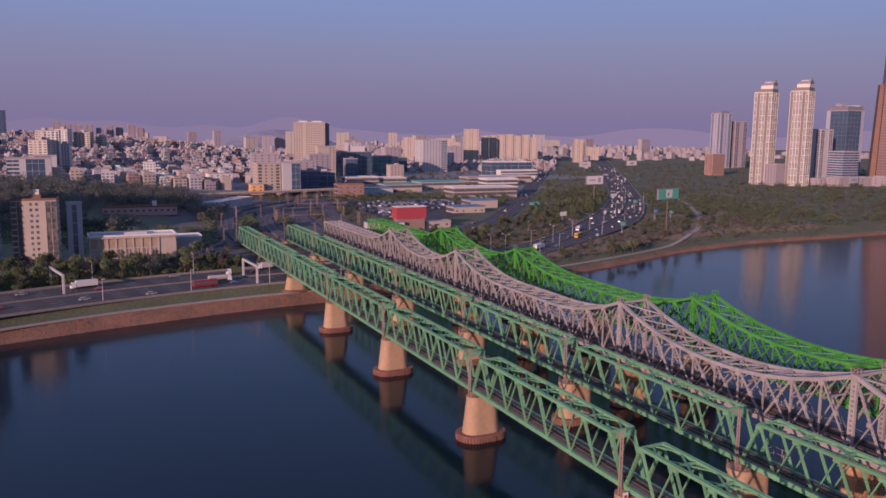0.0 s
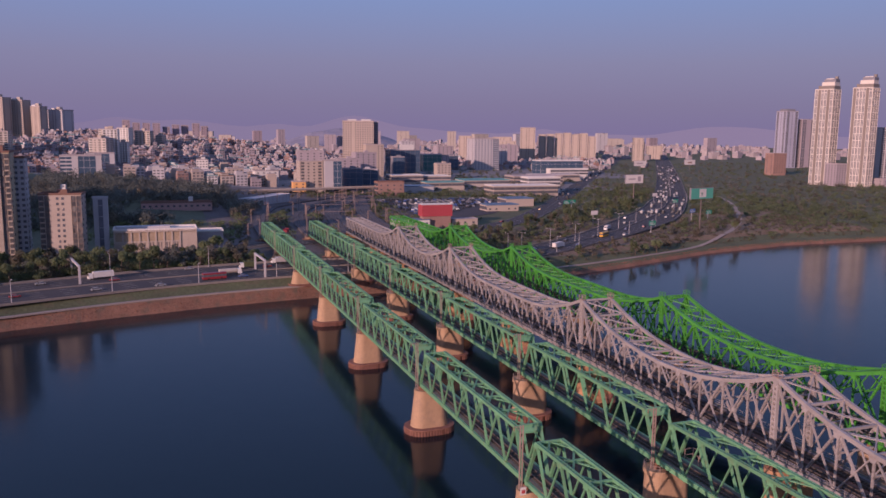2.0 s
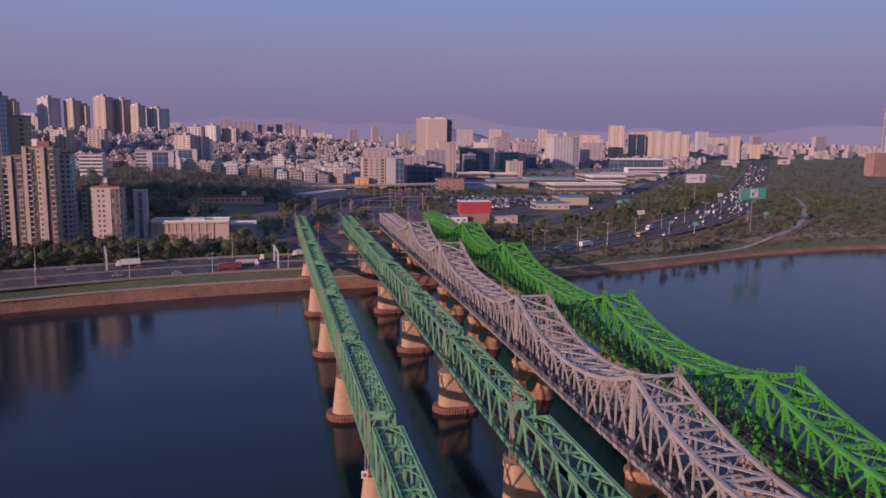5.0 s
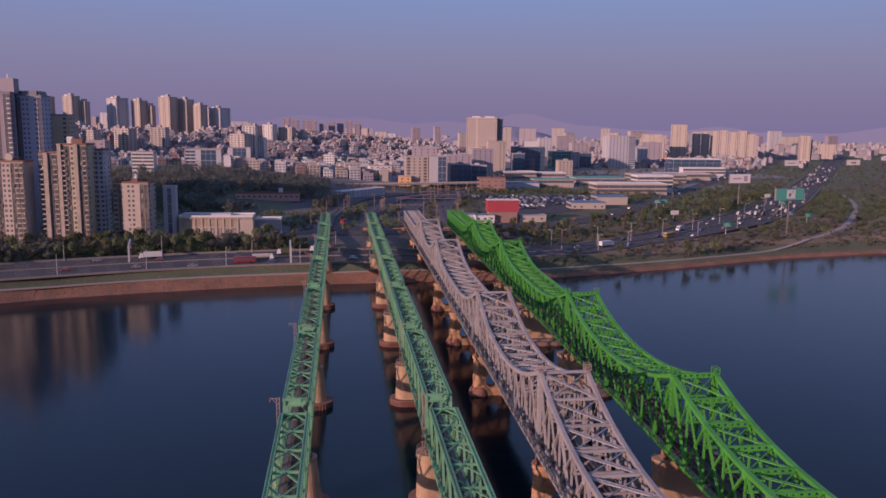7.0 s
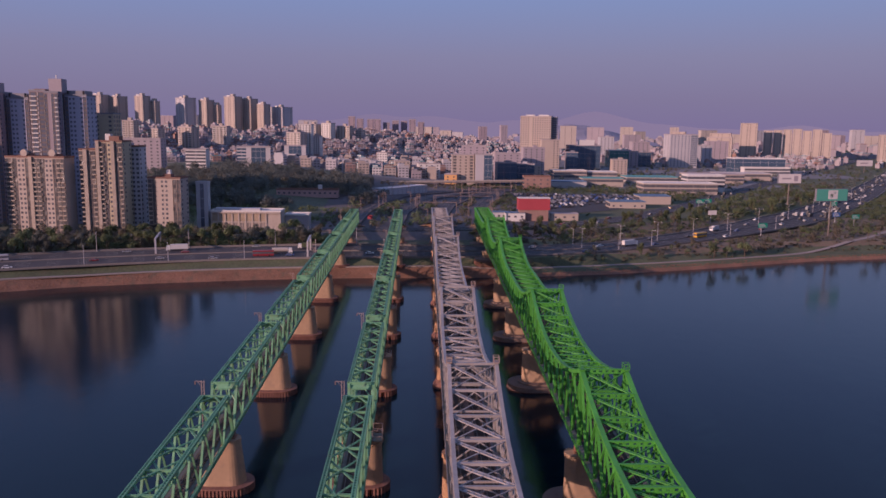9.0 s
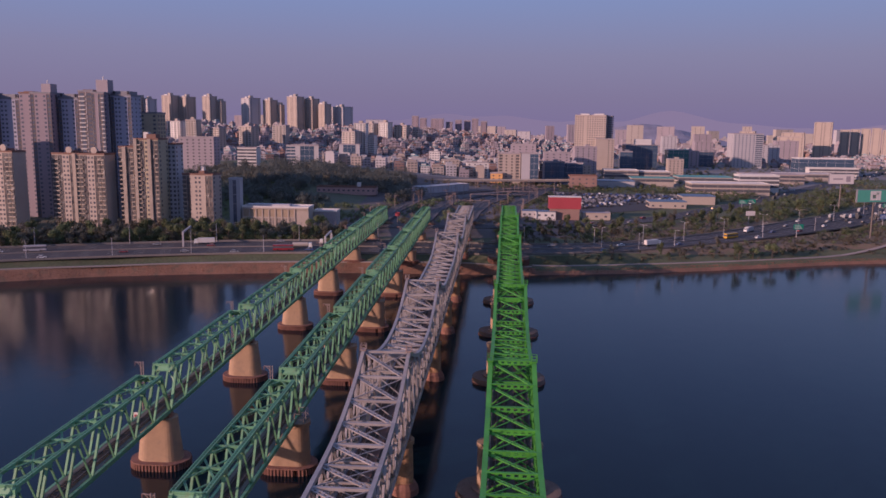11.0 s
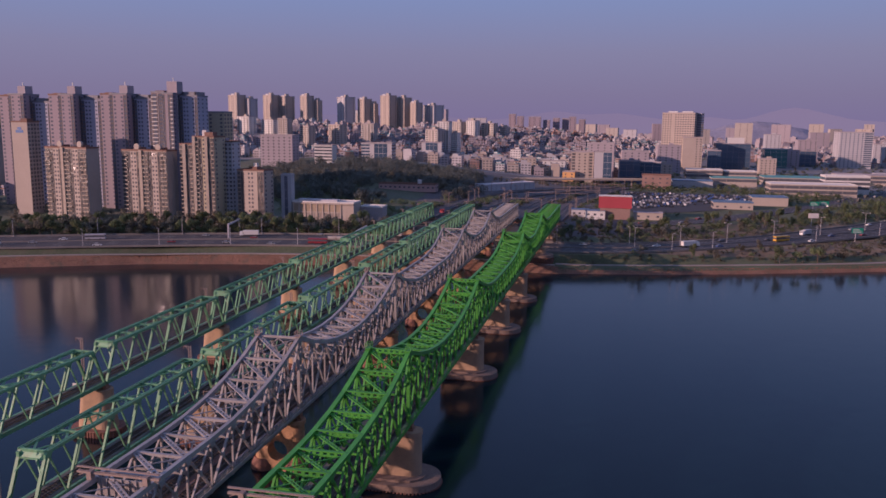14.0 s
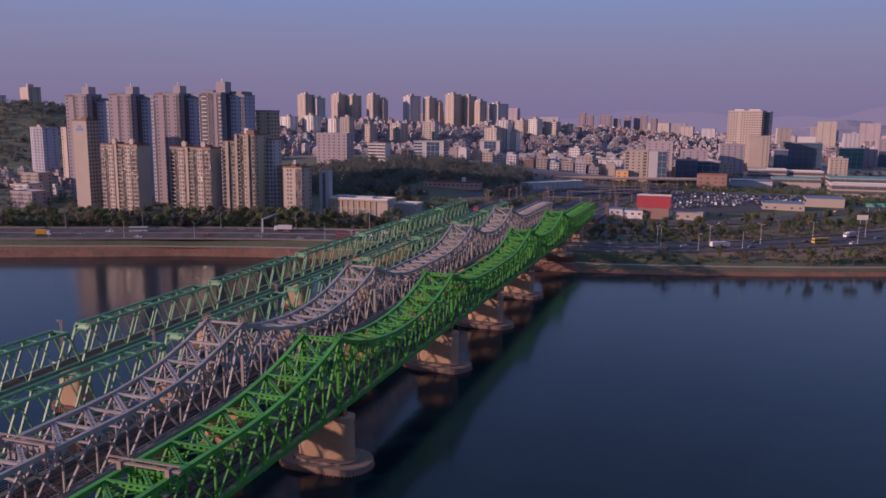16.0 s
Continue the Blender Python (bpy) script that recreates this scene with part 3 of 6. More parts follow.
def platform(m):
    t = thing("service_platform", "small rusty railed service platform on the bridge side", "platform", m=m)
    part("floor", Build().box(0, 2.2, 0, 4.4, 0, 0.15), "walk", t)
    rb = Build()
    for x, y in ((0.1, 0.1), (2.1, 0.1), (2.1, 4.3), (0.1, 4.3), (2.1, 2.2)):
        rb.box(x - 0.06, x + 0.06, y - 0.06, y + 0.06, 0.1, 2.4)
    for z in (1.1, 2.35):
        rb.bar((2.1, 0.1, z), (2.1, 4.3, z), 0.08, 0.08).bar((0.1, 0.1, z), (2.1, 0.1, z), 0.08, 0.08).bar((0.1, 4.3, z), (2.1, 4.3, z), 0.08, 0.08)
    part("railing", rb, "mast", t)
    part("bracket", Build().bar((0, 0.4, -1.2), (2.0, 0.4, 0), 0.12, 0.12).bar((0, 4.0, -1.2), (2.0, 4.0, 0), 0.12, 0.12), "rust", t)


platform(pose(BX0 + 2.9, Y0 - 6, DECK))


# ---------------- the two double-track bridges with peaked chords ----------------
def chord_z(y, peaks, low, rise):
    """Height of the top chord above the bottom chord: a shallow sag between sharp peaks over the piers."""
    d = min(abs(y - p) for p in peaks)
    return low + rise * max(0.0, 1 - d / 40.0) ** 2.2


STOPS_C = (-6.0, 103.3, 180.0, 290.0, 366.0, 482.0)
STOPS_D = (-6.0, 100.8, 179.3, 288.5, 366.0, 482.0)
PANELS = (14, 10, 14, 10, 14)


def peaked_span(mat, W, stops, k, n, xl, label, group, plain, low, rise):
    """One span of a curved-chord truss with verticals and crossed diagonals; xl(y) is the bridge's middle line."""
    t = thing("truss_span", label, "truss bridge span", group, m=pose(0, 0, DECK2))
    y0, y1 = stops[k], stops[k + 1]
    ys = [y0 + (y1 - y0) * i / n for i in range(n + 1)]
    zs = [chord_z(y, stops[:-1], low, rise) for y in ys]
    for sx in (-1, 1):
        P = [Vector((xl(y) + sx * W, y, 0)) for y in ys]
        Q = [Vector((xl(y) + sx * W, y, z)) for y, z in zip(ys, zs)]
        part("bottom_chord", Build().bar(P[0], P[-1], 0.7, 1.0), mat, t)
        for i in range(n):
            cb = Build().bar(Q[i], Q[i + 1], 0.72, 0.85 if plain else 0.7)
            if not plain:
                cb.bar(Q[i] + Vector((0, 0, 0.4)), Q[i + 1] + Vector((0, 0, 0.4)), 0.9, 0.1)
            part("top_chord", cb, mat, t)
            a, c = P[i], Q[i + 1]
            e, g = Q[i], P[i + 1]
            if i % 2 == 0:
                a, c, e, g = e, g, a, c
            part("diagonal", Build().laced(a, c, 0.40, 0.44, 0.9, (1, 0, 0)), mat, t)
            part("diagonal", Build().bar(e, g, 0.24, 0.34, (1, 0, 0)), mat, t)
            cr = (a + c) / 2
            cx = cr.lerp((e + g) / 2, 0.5)
            gp = 0.42
            if plain:
                part("gusset_plate", Build().box(cx.x - 0.28, cx.x + 0.28, cx.y - gp, cx.y + gp, cx.z - gp * 1.15, cx.z + gp * 1.15), mat, t)
        for i in range(n + 1):
            if i == n and y1 < 480:
                continue
            heavy = i == 0
            part("vertical", Build().laced(P[i], Q[i], 1.3 if heavy else 0.34, 0.7 if heavy else 0.36, 1.0, (1, 0, 0)), mat, t)
            gy, gz_ = (0.95, 1.35) if plain else (0.85, 1.15)
            part("gusset_plate", Build().hexa([(Q[i].x + a, Q[i].y + e * (gy if c else gy * 0.45), Q[i].z - (0.3 if c else gz_)) for c in (0, 1) for a, e in ((-0.43, -1), (0.43, -1), (0.43, 1), (-0.43, 1))]), mat, t)
            if heavy:
                c = Build().box(Q[i].x - 0.6, Q[i].x + 0.6, Q[i].y - 0.8, Q[i].y + 0.8, Q[i].z + 0.3, Q[i].z + 0.5)
                for ax in (-0.55, 0.55):
                    for ay in (-0.75, 0.75):
                        c.box(Q[i].x + ax - 0.06, Q[i].x + ax + 0.06, Q[i].y + ay - 0.06, Q[i].y + ay + 0.06, Q[i].z + 0.5, Q[i].z + 1.6)
                for zz in (1.05, 1.6):
                    for a in (-0.75, 0.75):
                        c.bar((Q[i].x - 0.6, Q[i].y + a, Q[i].z + zz), (Q[i].x + 0.6, Q[i].y + a, Q[i].z + zz), 0.07, 0.07)
                    for a in (-0.55, 0.55):
                        c.bar((Q[i].x + a, Q[i].y - 0.8, Q[i].z + zz), (Q[i].x + a, Q[i].y + 0.8, Q[i].z + zz), 0.07, 0.07)
                tagged(part("lookout_cage", c, "mast" if plain else mat, t), kind="stuff")
    for i in range(n + 1):
        if i == n and y1 < 480:
            continue
        y, z, x = ys[i], zs[i], xl(ys[i])
        L, R = Vector((x - W, y, z)), Vector((x + W, y, z))
        sb = Build()
        if plain:
            sb.bar(L, R, 0.52, 0.48)
        else:
            sb.laced(L, R, 0.95, 0.3, 1.25, (0, 1, 0)).bar(L + Vector((0, 0, 0.45)), R + Vector((0, 0, 0.45)), 0.55, 0.06).bar(L - Vector((0, 0, 0.45)), R - Vector((0, 0, 0.45)), 0.55, 0.06)
        part("top_strut", sb, mat, t)
        deep = max(6.2, z - 4.2)
        part("sway_frame", Build().bar((x - W, y, deep), (x + W, y, deep), 0.34, 0.36).bar((x - W, y, deep), (x, y, z - 0.3), 0.22, 0.22, (0, 1, 0)).bar((x + W, y, deep), (x, y, z - 0.3), 0.22, 0.22, (0, 1, 0)), mat, t)
        if i < n:
            L2, R2 = Vector((xl(ys[i + 1]) - W, ys[i + 1], zs[i + 1])), Vector((xl(ys[i + 1]) + W, ys[i + 1], zs[i + 1]))
            part("top_lateral", Build().laced(L2, R, 0.95 if plain else 0.7, 0.2, 1.2 if plain else 1.0), mat, t)
            part("top_lateral", Build().bar(L, R2, 0.2, 0.16), mat, t)
        part("floor_beam", Build().box(x - W, x + W, y - 0.3, y + 0.3, -1.0, 0.1), mat, t)
    xm = xl((y0 + y1) / 2)
    turn = math.atan2(xl(y1) - xl(y0), y1 - y0)
    at = pose(xm, (y0 + y1) / 2, 0, 0, 0, -math.degrees(turn))
    track(t, (-2.1, 2.1), -(y1 - y0) / 2, (y1 - y0) / 2, at)
    half = (y1 - y0) / 2
    part("deck", Build().box(-W + 0.4, W - 0.4, -half, half, 0.15, 0.38), "deck" if plain else "sleeper", t, "brown deck plates under the tracks", at)
    for sx in (-1, 1):
        e = W + (0.62 if plain else 0.8 if sx < 0 else 0.42)
        k = int(half / 2)
        wb = Build().box(min(sx * (W - 0.5), sx * e), max(sx * (W - 0.5), sx * e), -half, half, 0.52, 0.6)
        for i in range(-k, k + 1, 3 if plain else 2):
            wb.box(min(sx * W, sx * e), max(sx * W, sx * e), i * 2 - 0.1, i * 2 + 0.1, 0.3, 0.52)
        part("walkway", wb, "walk", t, "narrow side walkway outside the truss", at)
        part("fascia_beam", Build().box(sx * e - 0.06, sx * e + 0.06, -half, half, 0.16, 0.66), mat, t, "edge beam of the walkway", at)
        rl = Build()
        for i in range(-k, k + 1):
            rl.box(sx * e - 0.04, sx * e + 0.04, i * 2 - 0.04, i * 2 + 0.04, 0.66, 1.6)
        for z in (1.12, 1.6):
            rl.box(sx * e - 0.03, sx * e + 0.03, -half, half, z - 0.03, z + 0.03)
        part("handrail", rl, mat, t, "", at)
        if plain:
            part("cable_trough", Build().box(sx * (W - 0.75) - 0.22, sx * (W - 0.75) + 0.22, -half, half, 0.38, 0.72), "trough", t, "", at)
    return t


def gantry(m, W, mat):
    """A rusty catenary beam across the top of a truss, with a plated panel below it."""
    t = thing("catenary_gantry", "rusty steel catenary beam across the truss top", "gantry", "gantries over the wide bridges", m=m)
    part("beam", Build().laced((-W - 2.2, 0, 1.3), (W + 2.2, 0, 1.3), 0.45, 0.34, 0.8).laced((-W - 2.2, 0, 2.1), (W + 2.2, 0, 2.1), 0.36, 0.18, 0.8), "mast", t)
    for sx in (-1, 1):
        part("bracket", Build().box(sx * W - 0.4, sx * W + 0.4, -0.5, 0.5, 0.3, 1.6), "mast", t)
        part("arm", Build().bar((sx * (W + 0.8), 0, 1.2), (sx * (W + 2.0), 0, 0.7), 0.1, 0.1), "mast", t)
    part("panel", Build().box(-W + 0.5, W - 0.5, 0.8, 0.95, -2.6, 0.2), mat, t)
    for i in range(7):
        x = -W + 1.0 + i * (2 * W - 2) / 6
        part("stiffener", Build().box(x - 0.08, x + 0.08, 0.6, 0.8, -2.6, 0.2), mat, t)


def mid_c(y):
    return 146.9 + 0.0105 * (y - 103)


def mid_d(y):
    return 172.9 + 0.018 * (y - 101)


for i in range(5):
    peaked_span("grey", 4.75, STOPS_C, i, PANELS[i], mid_c, "pale grey riveted truss span with a sagging top chord", "spans of the grey bridge", True, 9.0, 7.6)
    peaked_span("green", 4.4, STOPS_D, i, PANELS[i], mid_d, "bright green truss span with a sagging top chord", "spans of the bright green bridge", False, 9.3, 6.6)
gantry(pose(mid_c(45.3), 45.3, DECK2 + chord_z(45.3, STOPS_C[:-1], 9.0, 7.6) + 0.2), 4.75, "grey")
gantry(pose(mid_d(43.5), 43.5, DECK2 + chord_z(43.5, STOPS_D[:-1], 9.3, 6.6) + 0.2), 4.4, "green")


def arched_pier(label, group, m, zt, foot):
    """Two round-ended legs joined above a circular opening, each on its own rubble footing."""
    t = thing("bridge_pier", label, "bridge pier", group, m=m)
    hx, hy, cz, r = 4.0, 1.8, foot + 3.1, 2.35
    n = 32
    bd = Build()
    z0, z1 = -3.3, zt - 0.9
    for i in range(n):
        a = 2 * math.pi * i / n
        c, s = math.cos(a), math.sin(a)
        k = min(hx / abs(c) if abs(c) > 1e-6 else 1e9, ((z1 - cz) if s > 0 else (cz - z0)) / abs(s) if abs(s) > 1e-6 else 1e9)
        for y in (-hy, hy):
            bd.v += [(r * c, y, cz + r * s), (k * c, y, cz + k * s)]
    for i in range(n):
        a, e = 4 * i, 4 * ((i + 1) % n)
        bd.f += [(a, a + 1, e + 1, e), (a + 2, e + 2, e + 3, a + 3), (a, e, e + 2, a + 2), (a + 1, a + 3, e + 3, e + 1)]
    for sx in (-1, 1):
        bd.tube((sx * hx, 0, z0), (sx * hx * 0.97, 0, z1), 2.0, 1.8, 20)
    part("shaft", bd, "pierC", t)
    part("cap", Build().prism(stadium(12.0, 4.4, 14), zt - 0.9, zt), "pierC", t)
    for sx in (-1, 1):
        fb = Build().tube((sx * hx, 0, -3.3), (sx * hx, 0, foot - 0.3), 3.4, 2.9, 18).tube((sx * hx, 0, foot - 0.3), (sx * hx, 0, foot + 0.9), 2.8, 2.2, 18)
        part("footing", fb, "ring", t, "rounded rubble footing")
        part("bearing", Build().box(sx * 4.75 - 0.6, sx * 4.75 + 0.6, -0.9, 0.9, zt, zt + 0.3).box(sx * 4.75 - 0.4, sx * 4.75 + 0.4, -0.7, 0.7, zt + 0.3, DECK2 - 0.52), "rust", t)
    return t


for y in (-6, 47, 103, 179, 234, 288, 366, 420, 482):
    gz = max(ground_z(mid_c(y), y) + 0.3, 1.6)
    arched_pier("stained orange-brown masonry pier with a round opening", "piers of the grey bridge", pose(mid_c(y), y, 0), CAP2, gz)
    pier("grey-beige concrete pier on a wide flat footing", "piers of the bright green bridge", pose(mid_d(y), y, 0), 13.6, 4.6, CAP2, 13.4, 4.2, 22.0, 12.5, "pier", gz, 0.4, True, False, 4.4, DECK2 - 0.52)


def pier_mark(x, y, z, mat):
    t = tagged(part("marker_board", Build().box(x - 0.6, x + 0.6, y - 0.05, y + 0.05, z, z + 1.5), mat), "small white navigation marker board on a pier", "sign", "markers on the piers")
    part("mark", Build().box(x - 0.35, x + 0.35, y - 0.1, y - 0.055, z + 0.3, z + 1.0), "red", t)


pier_mark(AX - 4.2, Y0 - 2.6, 11.6, "white")

# ---------------- buildings ----------------
RNG = random.Random(7)


def window_mesh(w, h, key, cache={}):
    """One shared window: a glass slab in a thin frame."""
    k = (round(w, 2), round(h, 2), key)
    if k not in cache:
        cache[k] = Build().box(-w / 2, w / 2, -0.06, 0.02, 0, h).mesh("window", M[key])
    return cache[k]


def face_points(w, d, side):
    """Local frame of a facade: origin at its left end seen from outside, along, outward."""
    return {"front": ((-w / 2, -d / 2), (1, 0), (0, -1), w), "right": ((w / 2, -d / 2), (0, 1), (1, 0), d),
            "left": ((-w / 2, d / 2), (0, -1), (-1, 0), d), "back": ((w / 2, d / 2), (-1, 0), (0, 1), w)}[side]


def building(label, cat, cx, front, w, d, ztop, wall, faces, fl=2.9, glass="glass", roof="roofgrey", yaw=0, base=None, group="", singles=False, boxes=(), parapet=1.0, podium=0.0, name="apartment_building", band=None, skirt=None, dark_bays=False):
    """A building on the ground. faces: side -> column code. w window, b balcony, g glazed bay, r ribbon, c curtain wall, f framed strip, . blank."""
    a = radians(yaw)
    cy = front + d / 2
    z0 = ground_z(cx, cy) - 1.5 if base is None else base
    H = ztop - z0
    t = thing(name, label, cat, group, m=pose(cx, cy, z0, 0, 0, yaw))
    body = part("wall", Build().box(-w / 2, w / 2, -d / 2, d / 2, 0, H), wall, t)
    rb = Build().box(-w / 2 - 0.25, w / 2 + 0.25, -d / 2 - 0.25, -d / 2 + 0.15, H, H + parapet).box(-w / 2 - 0.25, w / 2 + 0.25, d / 2 - 0.15, d / 2 + 0.25, H, H + parapet)
    rb.box(-w / 2 - 0.25, -w / 2 + 0.15, -d / 2, d / 2, H, H + parapet).box(w / 2 - 0.15, w / 2 + 0.25, -d / 2, d / 2, H, H + parapet).box(-w / 2 + 0.1, w / 2 - 0.1, -d / 2 + 0.1, d / 2 - 0.1, H, H + 0.12)
    part("roof", rb, roof, t)
    for bx in boxes:
        px, py, bw, bd_, bh, bm = bx[:6]
        if len(bx) > 6:
            part("roof_tank", Build().tube((px * w, py * d - 0.9, H + bh), (px * w, py * d + 0.9, H + bh), bw / 2, bw / 2, 14).box(px * w - bw * 0.3, px * w + bw * 0.3, py * d - 0.7, py * d + 0.7, H, H + bh), bm, t)
        else:
            part("penthouse", Build().box(px * w - bw / 2, px * w + bw / 2, py * d - bd_ / 2, py * d + bd_ / 2, H + 0.1, H + bh), bm, t)
    n = max(1, int((H - 2.5 - podium) / fl))
    zs = [H - 0.6 - (i + 1) * fl for i in range(n)]
    slabs = Build()
    for side, code in faces.items():
        (ox, oy), (ux, uy), (nx, ny), L = face_points(w, d, side)
        ang = math.atan2(uy, ux)
        k = len(code)
        cw = L / k
        panes, frames = Build(), Build()

        def slab(bd, u0, u1, z_0, z_1, out0, out1):
            p = [(ox + ux * u + nx * o, oy + uy * u + ny * o) for u, o in ((u0, out0), (u1, out0), (u1, out1), (u0, out1))]
            if side in ("front", "back", "right", "left"):
                bd.hexa([(p[3][0], p[3][1], z_0), (p[2][0], p[2][1], z_0), (p[1][0], p[1][1], z_0), (p[0][0], p[0][1], z_0), (p[3][0], p[3][1], z_1), (p[2][0], p[2][1], z_1), (p[1][0], p[1][1], z_1), (p[0][0], p[0][1], z_1)])

        for c, ch in enumerate(code):
            u0, u1 = c * cw, (c + 1) * cw
            um = (u0 + u1) / 2
            if ch == ".":
                continue
            if ch == "c":
                slab(panes, u0 + 0.05, u1 - 0.05, podium + 0.5, H - 0.4, 0.0, 0.12)
                slab(frames, u0 - 0.1, u0 + 0.1, podium + 0.5, H, 0.0, 0.25)
                for z in zs[::2]:
                    slab(frames, u0 + 0.1, u1 - 0.1, z - 0.12, z + 0.12, 0.1, 0.2)
                continue
            if ch == "p":
                slab(slabs, u0 + 0.1, u1 - 0.1, 0.5, H + 0.6, 0.0, 0.95)
                continue
            if ch == "f":
                slab(frames, u0, u0 + 0.6, 0.5, H, 0.0, 0.6)
                slab(frames, u1 - 0.6, u1, 0.5, H, 0.0, 0.6)
                for z in zs:
                    slab(panes, u0 + 0.6, u1 - 0.6, z, z + fl - 0.6, 0.0, 0.12)
                slab(frames, um - 0.25, um + 0.25, 0.5, H, 0.0, 0.35)
                for z in zs[::3]:
                    slab(frames, u0 + 0.7, u1 - 0.7, z - 0.8, z + 0.1, 0.0, 0.5)
                continue
            if ch in "bg" and (singles or dark_bays):
                # flush dark sheet behind the column paints the shade of a set-back bay
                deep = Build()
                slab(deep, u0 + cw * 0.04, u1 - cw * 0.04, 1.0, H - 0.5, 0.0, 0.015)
                part("bay_recess", deep, "bayshade", t)
            for z in zs:
                if ch == "w":
                    if singles:
                        o = new("window", window_mesh(min(1.7, cw * 0.5), 1.35, glass))
                        o.parent = t
                        o.matrix_local = pose(ox + ux * um + nx * 0.03, oy + uy * um + ny * 0.03, z + 0.9, RNG.gauss(0, 2.2), 0, math.degrees(ang) + RNG.gauss(0, 8.0))
                    else:
                        slab(panes, um - min(0.9, cw * 0.27), um + min(0.9, cw * 0.27), z + 0.9, z + 2.25, 0, 0.06)
                elif ch == "r":
                    slab(panes, u0 + 0.15, u1 - 0.15, z + 1.0, z + fl - 0.45, 0, 0.08)
                elif ch in "bg":
                    if singles:
                        o = new("window", window_mesh(cw * 0.84, fl - 0.55, "bay"))
                        o.parent = t
                        o.matrix_local = pose(ox + ux * um + nx * 0.03, oy + uy * um + ny * 0.03, z + 0.5, RNG.gauss(0, 2.2), 0, math.degrees(ang) + RNG.gauss(0, 8.0))
                    else:
                        slab(panes, u0 + cw * 0.22, u1 - cw * 0.22, z + 0.8, z + fl - 0.3, 0, 0.06)
                    if ch == "b":
                        slab(slabs, u0 + cw * 0.06, u1 - cw * 0.06, z - 0.05, z + 0.65, 0, 0.8)
                    else:
                        slab(slabs, u0 + cw * 0.05, u0 + cw * 0.10, z, z + fl, 0.0, 0.22)
        if panes.v:
            tagged(part("window_grid", panes, "bay" if glass == "glass" and any(q in code for q in "bg") else glass, t, "rows of small windows"), kind="stuff")
        if frames.v:
            part("facade_frame", frames, skirt or wall, t)
    if slabs.v:
        tagged(part("balcony_grid", slabs, band or wall, t, "rows of projecting balcony fronts"), kind="stuff")
    if podium:
        part("podium", Build().box(-w / 2 - 4, w / 2 + 4, -d / 2 - 4, d / 2 + 4, 0, podium), skirt or wall, t)
    return t


# the riverside apartments
G1 = "riverside apartment blocks"
building("beige slab apartment block with two round roof tanks", "apartment block", -136.3, 407, 36, 11, 58, "cream", {"front": "bbgwwgpbbgwwgbb", "left": "w.w"}, 2.75, roof="roofbrown", group=G1, singles=True, band="balcony", yaw=-9, boxes=((-0.24, -0.1, 4.2, 5, 2.6, "cream", 1), (0.24, -0.1, 4.2, 5, 2.6, "cream", 1), (-0.24, 0.2, 6, 4, 2.2, "roofbrown"), (0.24, 0.2, 6, 4, 2.2, "roofbrown")), skirt="mauve")
building("beige slab apartment block with brown roof edge", "apartment block", -84.6, 416, 35.5, 11, 56.8, "cream", {"front": "bbgwwgpbbgwwgbb", "left": "w.w"}, 2.75, roof="roofbrown", group=G1, singles=True, band="balcony", yaw=-6, boxes=((-0.24, -0.1, 4.2, 5, 2.6, "cream", 1), (0.24, -0.1, 4.2, 5, 2.6, "cream", 1), (-0.24, 0.2, 6, 4, 2.2, "roofbrown"), (0.24, 0.2, 6, 4, 2.2, "roofbrown")))
building("ochre and cream apartment tower with a stepped roof", "apartment block", -56.4, 419.6, 9.6, 13, 61.3, "cream", {"front": "bpgb", "left": "w.w"}, 2.75, roof="roofbrown", group=G1, singles=True, band="balcony")
building("tall ochre and cream apartment tower with glazed bays", "apartment block", -43.5, 419, 15.2, 15, 66.2, "ochre", {"front": "pbgwpgb", "right": "w.w"}, 2.75, roof="roofbrown", group=G1, singles=True, band="balcony", boxes=((0.1, 0, 6, 6, 3.4, "roofbrown"), (-0.2, 0.1, 3, 4, 4.6, "white")))
building("shaded grey apartment wing beside the ochre tower", "apartment block", -37.0, 434.6, 11, 12, 63.0, "lgrey", {"front": "w.ww", "right": "w.w"}, 2.75, roof="roofbrown", group=G1, boxes=((-0.2, 0, 4, 4, 2.5, "mauve"),))
building("small cream apartment block with balconies and rooftop tank", "apartment block", -15, 428.5, 20, 12, 44.6, "cream", {"front": "bg.ww.gg", "right": "w.w", "left": "w.w"}, 2.75, roof="roofbrown", group=G1, singles=True, band="balcony", yaw=-6, boxes=((0.02, 0, 5, 5, 2.6, "roofbrown"), (0.04, 0, 2.4, 2.4, 5.0, "white")))
lg = building("narrow apartment block with a blank cream gable", "apartment block", -183.5, 422, 12.6, 12, 74.5, "cream", {"front": "....", "right": "wgbw"}, 2.75, roof="roofbrown", group=G1, boxes=((0, 0.1, 5, 5, 2.6, "roofbrown"),))
part("emblem", Build().box(-3.0, 3.0, -6.09, -6.02, 58.0, 59.9).box(-1.6, 1.6, -6.09, -6.02, 60.1, 61.9), "bbblue", lg, "faded blue emblem bars")
